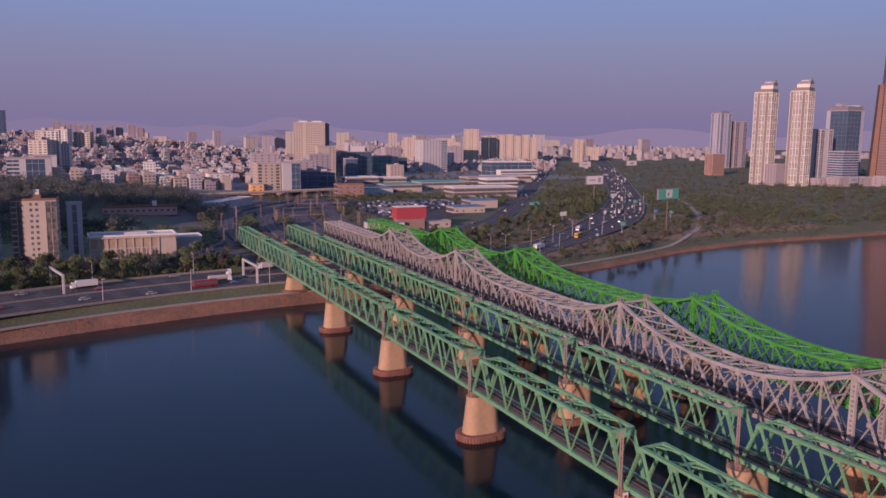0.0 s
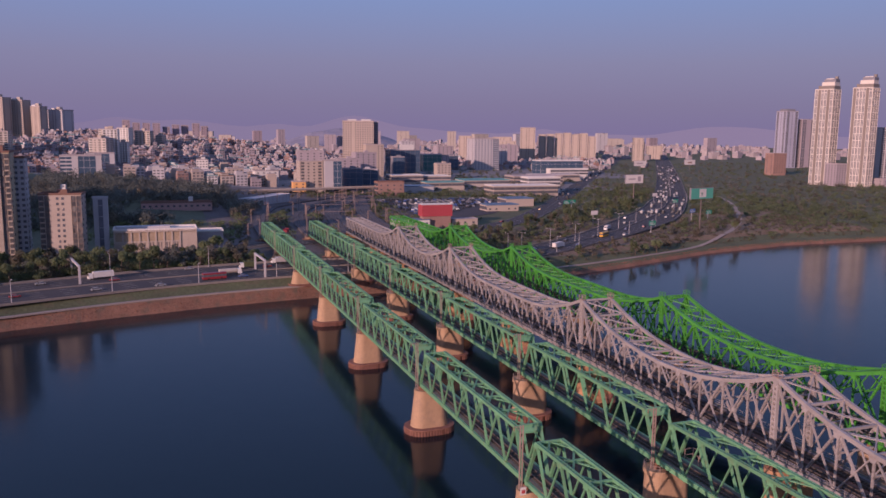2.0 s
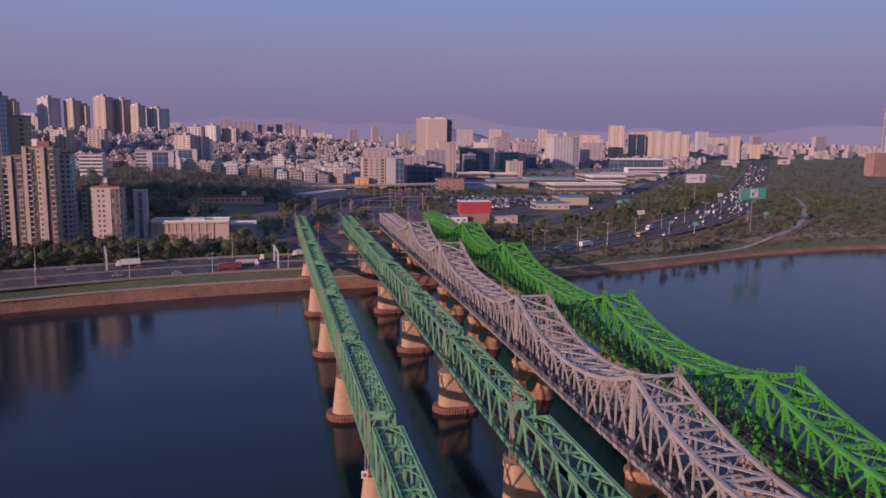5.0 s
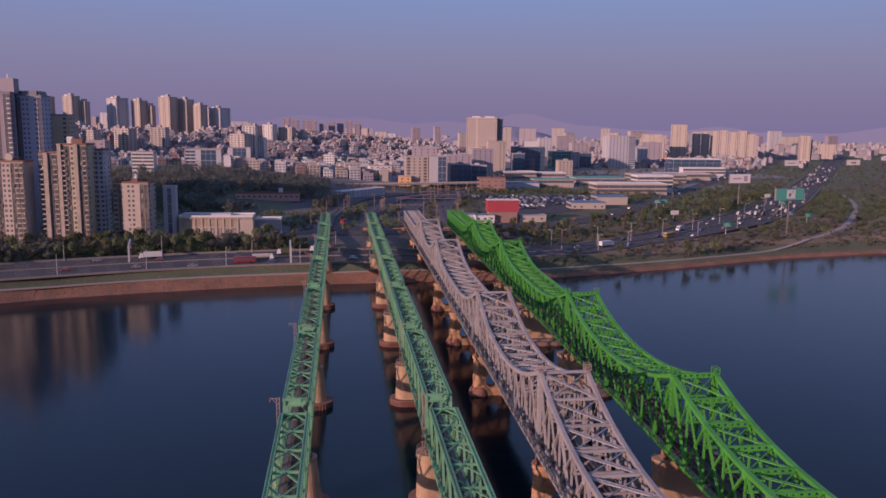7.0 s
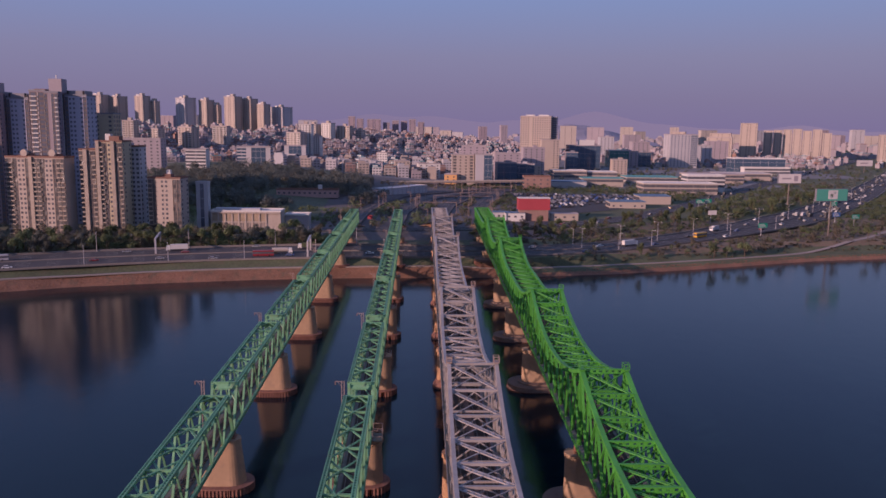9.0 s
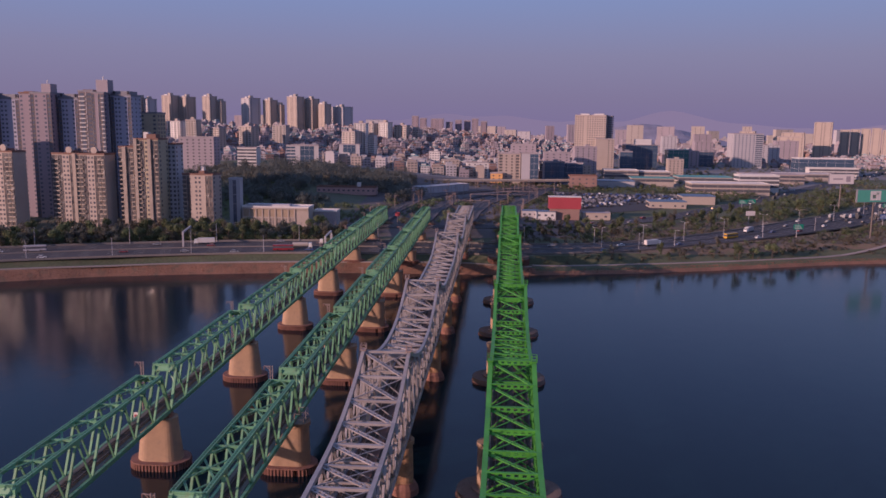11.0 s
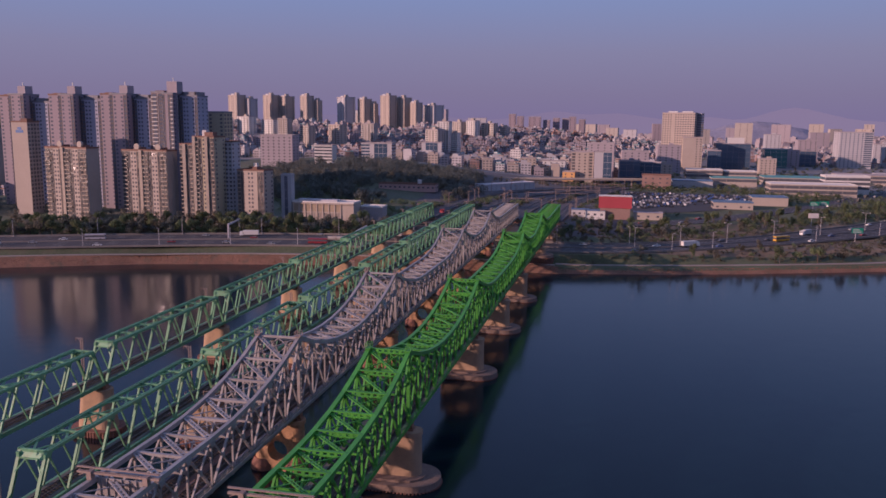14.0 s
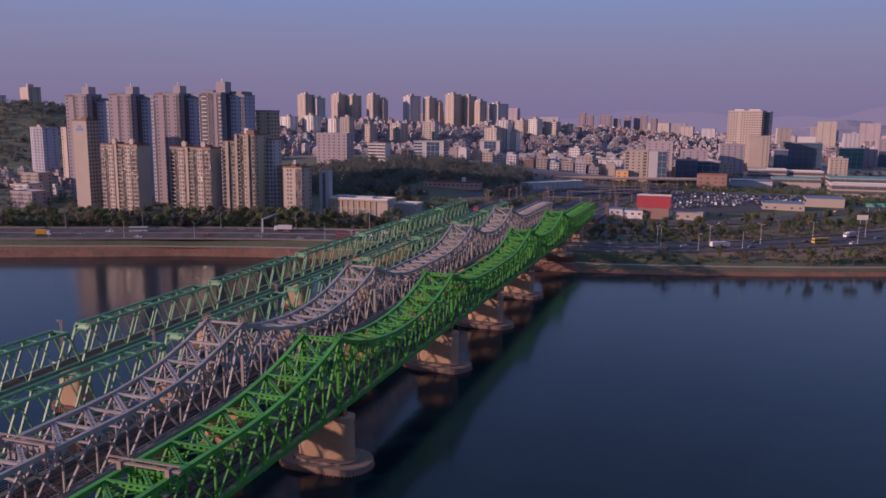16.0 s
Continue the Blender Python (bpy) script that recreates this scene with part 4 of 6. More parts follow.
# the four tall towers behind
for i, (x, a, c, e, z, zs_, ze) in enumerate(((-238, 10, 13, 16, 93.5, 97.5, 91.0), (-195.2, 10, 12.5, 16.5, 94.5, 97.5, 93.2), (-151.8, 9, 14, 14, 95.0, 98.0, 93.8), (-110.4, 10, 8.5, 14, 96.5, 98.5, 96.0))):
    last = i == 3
    building("lit mauve flank of a tall apartment tower", "apartment tower", x + a / 2, 468, a, 15, z, "towermauve", {"front": "bg" if last else "w.w", "left": "gwwg"}, 2.9, glass="glassm", roof="roofbrown" if not last else "dgrey", group="tall apartment towers", boxes=((0, 0, a * 0.7, 8, 1.6, "roofbrown"),), band="white" if last else "mauve", dark_bays=True)
    building("tall mauve-grey apartment tower stem with a lift house", "apartment tower", x + a + 0.6 + c / 2, 465, c, 17, zs_ - 3, "towermauve", {"front": "g.gb" if last else "gw.wg", "right": "w.gw.g"}, 2.9, glass="glassm", roof="dgrey", group="tall apartment towers", boxes=((0.12, 0, 8 if last else 6.5, 8, 9.0 if last else 6.6, "mauve"), (0.12, -0.1, 0.5, 0.5, 11.5 if last else 9.2, "white")), band="towermauve" if not last else "white", dark_bays=True)
    # the wing's bluish shade is given by its wall colour
    building("blue-grey tower wing, shade in its wall colour, with an open roof frame", "apartment tower", x + a + c + 1.2 + e / 2, 473, e, 15, ze - 2, "bluewall", {"front": "gww.wg", "right": "w.w.w"}, 2.9, glass="glassm", roof="dgrey", group="tall apartment towers", boxes=((-0.35, 0, 1.0, 13, 3.4, "dgrey"), (0.35, 0, 1.0, 13, 3.4, "dgrey"), (0, -0.4, e * 0.8, 1, 3.4, "dgrey")), band="mauve", dark_bays=True)
building("brown and grey tower behind the ochre block", "apartment tower", -77, 500, 13, 14, 83, "ochre", {"front": "w.w", "right": "ggg"}, 2.9, roof="dgrey", group="tall apartment towers")
# the bluewall block here has its shade as wall colour
for x, y, w, z, m in ((-285, 560, 40, 48, "lgrey"), (-350, 620, 50, 44, "mauve"), (-250, 600, 60, 52, "beige"), (-330, 720, 60, 60, "bluewall"), (-262, 450, 18, 32, "beige"), (-240, 420, 14, 26, "white"), (-225, 405, 20, 22, "mauve")):
    building("weathered mid-rise apartment block behind the towers", "apartment block", x, y, w, 14, z, m, {"front": "gwwggwwg", "right": "w.w"}, 2.9, group="older apartment blocks")

# blue-grey for the shaded side, a separate cream block for the lit end
building("long slab block, its shaded side put in as blue-grey wall colour", "apartment block", -300, 560, 26, 14, 65, "bluewall", {"front": "gwwg", "right": "w.w"}, 2.9, group="older apartment blocks", yaw=40)
building("cream block for the sunlit end of the long slab", "apartment block", -316, 548, 10, 12, 67, "cream", {"front": "w.", "left": "w"}, 2.9, group="older apartment blocks", yaw=-20)
# this mid-rise also gets shade through its blue-grey wall
building("mid-rise with glazed bays on the slope, its shade in blue-grey walls", "apartment block", -392, 592, 26, 16, 66, "bluewall", {"front": "wggg", "right": "ww"}, 2.9, group="older apartment blocks", yaw=-20, boxes=((-0.2, 0, 6, 6, 3, "cream"),))
building("pale apartment block on the wooded hill", "apartment block", -748, 930, 46, 18, 121, "cream", {"front": "w.ww.w", "right": "ww"}, 2.9, group="older apartment blocks", yaw=-30, boxes=((0, 0, 8, 8, 6, "cream"),))
building("grey apartment block on the wooded hill", "apartment block", -790, 905, 40, 18, 108, "lgrey", {"front": "w.ww.w", "right": "ww"}, 2.9, group="older apartment blocks", yaw=-30)

# low buildings close behind the trees
wl = building("long low white hall with a glazed front", "hall", 29.6, 441.8, 43, 15, 23.6, "cream", {"front": "rrrrrrrr..", "right": "..w"}, 6.2, glass="blind", roof="white", name="low_hall", parapet=1.0, base=10.0, boxes=((-0.15, 0.15, 28, 6, 1.5, "lgrey"),))
fb = Build()
for i in range(24):
    x = -20.4 + i * 1.42
    fb.box(x - 0.12, x + 0.12, -7.9, -7.7, 3.2, 7.0)
for k in range(9):
    part("column", Build().box(-21 + k * 4.2 - 0.4, -21 + k * 4.2 + 0.4, -8.0, -7.52, 1.0, 12.7), "cream", wl)
part("sill", Build().box(-21, 12.8, -7.9, -7.52, 6.9, 7.6), "cream", wl)
part("roof_overhang", Build().box(-21.3, 21.3, -8.4, -7.6, 12.7, 13.3), "cream", wl)
tagged(part("slat_screen", fb, "cream", wl, "white vertical slats below the windows"), kind="stuff")
building("pale low annex beside the white hall", "hall", 59, 456, 15, 12, 20.0, "roofgrey", {"front": "....."}, 4, roof="white", name="low_hall", base=9.5)
building("grey windowless sign tower", "tower", 2.2, 445, 7.2, 6, 41, "lgrey", {"front": ".c.", "right": "."}, 3, glass="glassm", name="slim_tower", roof="lgrey", base=11)
rbx = building("red clad box on a dark brick ground floor", "shop", 220.8, 516, 23, 9, 26.9, "red", {"front": "....", "right": ".."}, 4, roof="white", name="shop", base=18.6, parapet=0.4)
part("ground_floor", Build().box(-10.5, 10.5, -4, 4, -9, -0.05), "brick", rbx)
for nm, x, y, w, d, z, wall, roof in (("shop", 207, 513, 14, 10, 16.5, "white", "roofblue"), ("shop", 244, 520, 20, 9, 15.5, "cream", "roofgrey"), ("shop", 196, 522, 12, 9, 16, "lgrey", "roofblue")):
    building("small flat-roofed roadside shop", "shop", x, y, w, d, z, wall, {"front": "www", "right": "."}, 3.4, roof=roof, name=nm, group="roadside shops", parapet=0.4)
building("long pink brick school building", "school", 46, 600, 50, 12, 24.6, "pinkbrick", {"front": "wwwwwwwwwwww", "right": "ww"}, 3.3, name="school_building", roof="roofbrown", boxes=((0.2, 0, 3, 3, 4, "white"),))
wh = building("long pale warehouse with a sheet roof", "warehouse", 120.9, 669.5, 66, 14, 22.2, "lgrey", {"front": "......", "right": "."}, 5, roof="lgrey", name="warehouse", base=9.5, yaw=54, parapet=0.5)
for k in range(11):
    part("pilaster", Build().box(-32.4 + k * 6.4, -32.0 + k * 6.4, -7.2, -7.02, 3, 12.2), "mauve", wh)

# the office district
building("cream office block with ribbon windows", "office building", 186, 805, 24, 22, 47.5, "cream", {"front": "gwwg", "right": "rr", "left": "ww"}, 3.2, name="office_building")
building("grey office tower with a dark glass side", "office building", 208, 800, 18, 24, 48, "lgrey", {"front": "..cc", "right": "cccc"}, 3.3, glass="glassb", name="office_building")
building("low orange corner building", "shop", 172.5, 798, 13, 12, 26.5, "orange", {"front": "ww", "right": "w"}, 3.3, name="shop")
building("white hotel tower with rows of punched windows", "hotel", 305, 1064, 43, 20, 93, "cream", {"front": "wwww.wwwwwwww", "right": "r.r", "left": "ww"}, 3.1, name="hotel_tower", yaw=-16, boxes=((-0.2, 0, 12, 10, 2.5, "white"), (0.25, 0, 14, 10, 2.5, "white")))
# added dark block: shade on the hotel's right side put in as colour
building("dark grey block standing in for the shaded side of the hotel", "hotel", 331, 1072, 9, 18, 92, "dgrey", {"front": "r", "right": "rrr"}, 3.1, name="hotel_tower", yaw=-16)
building("cream slab tower beside the hotel", "office building", 321, 1045, 25, 16, 61, "cream", {"front": "...ww", "right": "rr"}, 3.2, name="office_building")
building("dark blue glass office block with a white roof sign", "office building", 378, 1086, 45, 26, 52.5, "glassb", {"front": "cccccc", "right": "ccc", "left": "ccc"}, 3.4, glass="glassb", name="office_building", boxes=((0.05, -0.3, 24, 2, 8.5, "white"),), skirt="dgrey")
building("teal glass office block", "office building", 448, 1165, 31, 24, 44, "glasst", {"front": "cccc", "right": "ccc"}, 3.4, glass="glasst", name="office_building", skirt="lgrey", roof="lgrey")
building("grey framed office with a dark glass front", "office building", -29, 758, 34, 16, 54.5, "lgrey", {"front": "rr.ccc.", "left": "rr", "right": "r"}, 3.3, glass="glassb", name="office_building")
building("dark glass fronted office", "office building", -24, 1000, 28, 16, 50, "lgrey", {"front": ".ccc.", "right": "r"}, 3.3, glass="glassb", name="office_building")
building("white office block with a dark glass side", "office building", 573, 1238, 46, 34, 69, "lgrey", {"front": "wwwwwwrr", "right": "ccc", "left": "ww"}, 3.2, glass="glassb", name="office_building")
building("mauve institutional block with punched windows", "office building", -131, 731, 36, 18, 62, "mauve", {"front": "wwwwww", "right": "ww"}, 3.3, name="office_building")
building("white framed low office", "office building", -82, 740, 20, 14, 52, "white", {"front": "rr", "right": "."}, 3.3, name="office_building")
for x, y, w, d, z, wall, gl in ((236, 830, 22, 16, 38, "dgrey", "glassb"), (258, 850, 26, 18, 36, "lgrey", "glassb"), (243, 880, 30, 16, 47, "mauve", "glass"), (275, 900, 22, 16, 32, "cream", "glass"), (205, 900, 30, 18, 55, "mauve", "glass"), (285, 960, 28, 16, 52, "mauve", "glass"), (345, 1010, 16, 14, 45, "dgrey", "glassb"), (410, 1010, 20, 14, 36, "cream", "glass"), (470, 1190, 30, 18, 42, "mauve", "glass"), (505, 1230, 24, 18, 40, "dgrey", "glassb"), (520, 1300, 30, 20, 55, "mauve", "glass"), (490, 1420, 26, 20, 62, "lgrey", "glass"), (640, 1330, 30, 20, 50, "lgrey", "glass"), (700, 1420, 40, 20, 56, "mauve", "glass"), (150, 880, 26, 14, 34, "white", "glass"), (118, 900, 18, 14, 36, "cream", "glass"), (90, 1010, 14, 12, 42, "white", "glass")):
    building("mid-rise office among low streets", "office building", x, y, w, d, z, wall, {"front": "wwww" if gl == "glass" else "ccc", "right": "rr"}, 3.2, glass=gl, name="office_building", group="mid-rise offices", yaw=RNG.uniform(-6, 6), boxes=((0.1, 0, 5, 5, 3, wall),))

# apartments on the hill and on the skyline
G2 = "hillside apartment blocks"
for x0, x1, y, z in ((-431, -405, 1210, 119), (-405, -384, 1216, 113), (-393, -368, 1267, 121), (-366, -341, 1272, 119), (-321, -300, 1262, 120), (-300, -286, 1270, 112), (-267, -238, 1300, 119), (-230, -208, 1306, 116), (-208, -196, 1312, 108), (-185, -160, 1297, 122), (-160, -136, 1310, 119), (-131, -112, 1297, 110), (-112, -80, 1315, 106)):
    building("pale high apartment slab on the hillside", "apartment block", (x0 + x1) / 2, y, (x1 - x0) * 0.92, (x1 - x0) * 0.75, z, RNG.choice(("cream", "lgrey", "cream")), {"front": "w.ww.w", "right": "w.w", "left": "ww"}, 2.9, group=G2, yaw=RNG.uniform(-42, -26), boxes=((0, 0, 6, 6, 5, "beige"), (-0.3, 0, 7, 9, 3, "white")))
for x0, x1, y, z in ((-351, -318, 1000, 80), (-316, -286, 1006, 82), (-280, -250, 1010, 78), (-244, -226, 990, 80), (-215, -196, 1000, 70), (-470, -430, 1000, 84), (-425, -390, 1010, 80), (-190, -160, 1040, 72), (-155, -130, 1090, 74), (-39, -12, 1020, 67), (-24, -4, 1030, 78), (-8, 6, 1040, 62), (-36, -14, 1198, 78), (-12, 8, 1192, 80), (10, 36, 1204, 76), (40, 52, 1220, 70)):
    building("cream mid-rise apartment block in rows", "apartment block", (x0 + x1) / 2, y, (x1 - x0) * 0.85, 14, z, RNG.choice(("cream", "white", "beige")), {"front": "bwgb", "right": "ww", "left": "w"}, 2.9, group=G2, yaw=RNG.uniform(-34, -6), boxes=((0, 0, 5, 5, 4, "cream"),), band="white")
# mauve walls on these distant towers carry the haze in their colour
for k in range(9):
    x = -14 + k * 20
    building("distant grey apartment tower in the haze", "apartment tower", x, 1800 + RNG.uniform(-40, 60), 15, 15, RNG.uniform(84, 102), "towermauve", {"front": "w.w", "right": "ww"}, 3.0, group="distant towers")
for k in range(7):
    building("distant pale apartment slab in a row", "apartment block", 915 + k * 18, 1685 - k * 8, 18, 12, RNG.uniform(72, 82), "cream", {"front": "w.w", "left": "w..w"}, 2.9, glass="glassm", group="distant slabs", yaw=-25)
for x, y, w, z in ((844, 1617, 34, 92), (1145, 1622, 24, 71), (1165, 1640, 16, 62), (1290, 1760, 40, 50), (800, 1660, 44, 70), (760, 1560, 50, 62), (700, 1640, 30, 72)):
    building("distant pale tower beside the highway", "apartment tower", x, y, w, 20, z, "cream", {"front": "w.ww.w", "left": "ww"}, 3.0, group="distant towers", yaw=-25)
# muted mauve, grey and beige walls: skyline haze put into the wall colours
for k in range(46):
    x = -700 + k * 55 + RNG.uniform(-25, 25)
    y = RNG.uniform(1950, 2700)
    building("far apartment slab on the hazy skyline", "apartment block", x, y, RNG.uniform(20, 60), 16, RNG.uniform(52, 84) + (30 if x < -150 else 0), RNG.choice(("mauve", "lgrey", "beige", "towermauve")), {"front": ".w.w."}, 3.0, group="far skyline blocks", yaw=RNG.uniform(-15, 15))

# the towers over the far bend of the river
G3 = "riverside high towers"
TW1, TW2 = (908, 836), (931, 794)
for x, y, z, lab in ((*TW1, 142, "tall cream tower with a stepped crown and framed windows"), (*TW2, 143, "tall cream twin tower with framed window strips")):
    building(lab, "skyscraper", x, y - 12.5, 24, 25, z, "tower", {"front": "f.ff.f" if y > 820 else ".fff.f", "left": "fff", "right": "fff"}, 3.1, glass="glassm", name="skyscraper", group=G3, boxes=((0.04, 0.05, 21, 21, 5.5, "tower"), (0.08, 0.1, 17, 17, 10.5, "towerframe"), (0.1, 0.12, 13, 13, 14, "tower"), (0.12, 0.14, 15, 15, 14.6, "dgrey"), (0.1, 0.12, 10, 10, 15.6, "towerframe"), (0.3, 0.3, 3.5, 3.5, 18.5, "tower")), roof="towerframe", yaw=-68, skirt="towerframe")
building("brown podium block between the towers", "office building", 905, 800, 18, 20, 42, "mauve", {"front": "wwww", "left": "wwww"}, 3.1, name="office_building", base=6)
building("dark steel-blue tower with a lattice crown", "skyscraper", 1112, 846, 38, 38, 122, "bluewall", {"front": "cccc.", "left": ".cccc"}, 3.4, glass="glassb", name="skyscraper", group=G3, boxes=((0, 0, 34, 34, 7, "dgrey"), (-0.2, 0.1, 10, 10, 11, "mauve"), (0.3, 0, 3, 30, 9, "lgrey")), skirt="dgrey")
building("grey slab tower with a shaded core", "skyscraper", 1284, 1287, 32, 28, 130, "bluewall", {"front": "gwg", "left": "gwg"}, 3.1, name="skyscraper", group=G3, boxes=((0, 0, 22, 20, 5, "dgrey"),))
building("pale slab tower behind", "skyscraper", 1332, 1290, 34, 26, 114, "mauve", {"front": "f.f", "left": "gg"}, 3.1, name="skyscraper", group=G3)
building("white and grey striped tower", "skyscraper", 1030, 830, 26, 24, 92, "lgrey", {"front": "f.f", "left": "f.f"}, 3.1, name="skyscraper", group=G3)
building("pale blue glass office with bands", "office building", 1048, 800, 34, 26, 60, "bluewall", {"front": "rrr", "left": "rrr"}, 3.6, glass="glassb", name="office_building", group=G3)
gt = thing("skyscraper", "copper coloured skyscraper with a lower lit flank", "skyscraper", G3, m=pose(1096, 763, 5, 0, 0, -47))
part("wall", Build().hexa([(-27, -18, 0), (27, -18, 0), (27, 18, 0), (-27, 18, 0), (-21, -14, 290), (21, -14, 290), (21, 14, 290), (-21, 14, 290)]), "gold", gt)
# flank lighter and more orange than the tower, sunlight put into its colour
part("flank", Build().hexa([(-35, -16, 0), (-27.5, -16, 0), (-27.5, 16, 0), (-35, 16, 0), (-30, -12, 152), (-24.5, -12, 152), (-24.5, 12, 152), (-30, 12, 152)]), "roofbrown", gt, "lower flank in orange-brown for its sunlit facet")
fbld = Build()
for i in range(70):
    z = 4 + i * 4
    k = 1 - z / 290
    fbld.box(-21.15 - 6 * k, 21.15 + 6 * k, -14.15 - 4 * k, 14.15 + 4 * k, z, z + 0.9)
tagged(part("floor_banding", fbld, "brick", gt, "thin bands between storeys"), kind="stuff")
for x, y, w, z in ((1010, 760, 70, 24), (1090, 740, 90, 26), (980, 780, 40, 22), (1026, 1040, 27, 50)):
    building("low brown riverside block", "office building", x, y, w, 20, z, "brick" if w == 27 else "mauve", {"front": "wwwww", "left": "ww"}, 3.6, name="office_building", group="low riverside blocks")

# the market and depot
G4 = "market halls"
for x, y, w, d, z, wall, roof, f in ((403, 740, 76, 26, 23.2, "cream", "white", "rrrrrr"), (322, 900, 40, 24, 26.5, "cream", "white", "rrr"), (362, 905, 36, 24, 25, "cream", "white", "rrr"), (345, 830, 46, 20, 22, "cream", "rooft", "rrr"), (300, 800, 40, 24, 20, "lgrey", "roofblue", "...."), (313, 604, 30, 16, 16.8, "cream", "roofblue", "ww.ww"), (347, 640, 28, 20, 18.6, "cream", "roofblue", "...."), (440, 770, 40, 20, 30, "white", "white", "rr"), (410, 860, 60, 30, 22, "beige", "rooft", "rrrr"), (500, 900, 70, 30, 24, "cream", "roofgrey", "rrrr"), (560, 960, 70, 26, 22, "cream", "lgrey", "rrrr"), (262, 770, 28, 14, 27, "brick", "roofbrown", "wwww")):
    building("low pale market hall with a broad flat roof", "market hall", x, y, w, d, z, wall, {"front": f, "right": "r", "left": "r"}, 4.2, roof=roof, name="market_hall", group=G4, parapet=0.8)
building("long blue and white market hall above white terraces", "market hall", 630, 1075, 74, 30, 37, "lgrey", {"front": "cccccc", "left": "cc", "right": "ccc"}, 4.5, glass="glassb", name="market_hall", roof="white")
building("white terraced lower hall", "market hall", 634, 1058, 66, 14, 25, "white", {"front": "rrrr", "right": "r"}, 4.2, name="market_hall", roof="white")

# viaduct behind the yard
via = thing("viaduct", "long concrete road viaduct on round columns", "viaduct")
part("deck", Build().bar((95, 770, 19.5), (265, 800, 20.5), 12, 1.6), "kerb", via)
part("parapet", Build().bar((95, 764, 20.8), (265, 794, 21.8), 0.4, 1.2), "beige", via)
for k in range(9):
    part("column", Build().tube((102 + k * 19.5, 771.5 + k * 3.4, 8), (102 + k * 19.5, 771.5 + k * 3.4, 19.4), 1.1, 1.1, 10), "kerb", via)

# small houses packed on the slopes
# mostly mauve and grey walls, chosen so the colour itself gives distant haze
HW = ("mauve", "mauve", "roofgrey", "brick", "lgrey", "mauve", "roofgrey", "roofgrey")
HR = ("roofgrey", "roofbrown", "roofbrown", "rooft", "roofgrey", "lgrey")


def house(label, w, d, h, wall, roof, step):
    root = tagged(part("house", Build().box(-w / 2, w / 2, -d / 2, d / 2, -4, h).box(-w / 2 + 0.5, w * 0.1, -d / 2 + 1, d / 2 - 0.5, h, h + step), wall), label, "house", "low-rise houses")
    r = Build()
    r.box(-w / 2 - 0.2, w / 2 + 0.2, -d / 2 - 0.2, -d / 2 + 0.1, h, h + 0.7).box(-w / 2 - 0.2, -w / 2 + 0.1, -d / 2, d / 2, h, h + 0.7).box(w / 2 - 0.1, w / 2 + 0.2, -d / 2, d / 2, h, h + 0.7).box(-w / 2 + 0.3, w * 0.12, -d / 2 + 0.8, d / 2 - 0.3, h + step, h + step + 0.25)
    part("roof", r, roof, root)
    n = max(1, int(h / 3))
    wb = Build()
    for i in range(n):
        for k in range(3):
            x = -w / 2 + w * (k + 0.5) / 3
            wb.box(x - w * 0.1, x + w * 0.1, -d / 2 - 0.06, -d / 2 + 0.02, i * 3 + 0.9, i * 3 + 2.2)
            wb.box(w / 2 - 0.02, w / 2 + 0.06, -d / 2 + d * (k + 0.3) / 3, -d / 2 + d * (k + 0.7) / 3, i * 3 + 0.9, i * 3 + 2.2)
    tagged(part("window_grid", wb, "glass", root), kind="stuff")
    return root


protos = [house(lab, w, d, h, wl_, rf, st) for lab, w, d, h, wl_, rf, st in (
    ("red brick low-rise house with a flat roof", 11, 10, 9, "brick", "roofgrey", 2.6), ("cream low-rise house with a stair head", 12, 10, 12, "cream", "roofgrey", 2.8),
    ("white low-rise house with a green roof", 10, 9, 9, "white", "rooft", 2.5), ("beige low-rise house with a brown roof", 13, 10, 10, "beige", "roofbrown", 2.5),
    ("grey low-rise house with a pale roof", 12, 11, 13, "lgrey", "lgrey", 2.6), ("pinkish low-rise house with a grey roof", 11, 10, 8, "mauve", "roofgrey", 2.4))]
for i, p in enumerate(protos):
    x, y = 60 + i * 15, 860
    p.matrix_world = pose(x, y, ground_z(x, y), 0, 0, 8)
taken = [(60 + i * 15, 860) for i in range(6)]
tries = 0
while len(taken) < 125 and tries < 9000:
    tries += 1
    x, y = RNG.uniform(-40, 270), RNG.uniform(865, 1060)
    if x > 160 and y < 1010 and RNG.random() < 0.9:
        continue
    if all(abs(x - a) > 12 or abs(y - c) > 12 for a, c in taken):
        taken.append((x, y))
        copy_thing(RNG.choice(protos), pose(x, y, ground_z(x, y), 0, 0, RNG.choice((0, 90)) + RNG.uniform(-15, 15)))
FAR, FROOF, FWIN = {}, {}, Build()
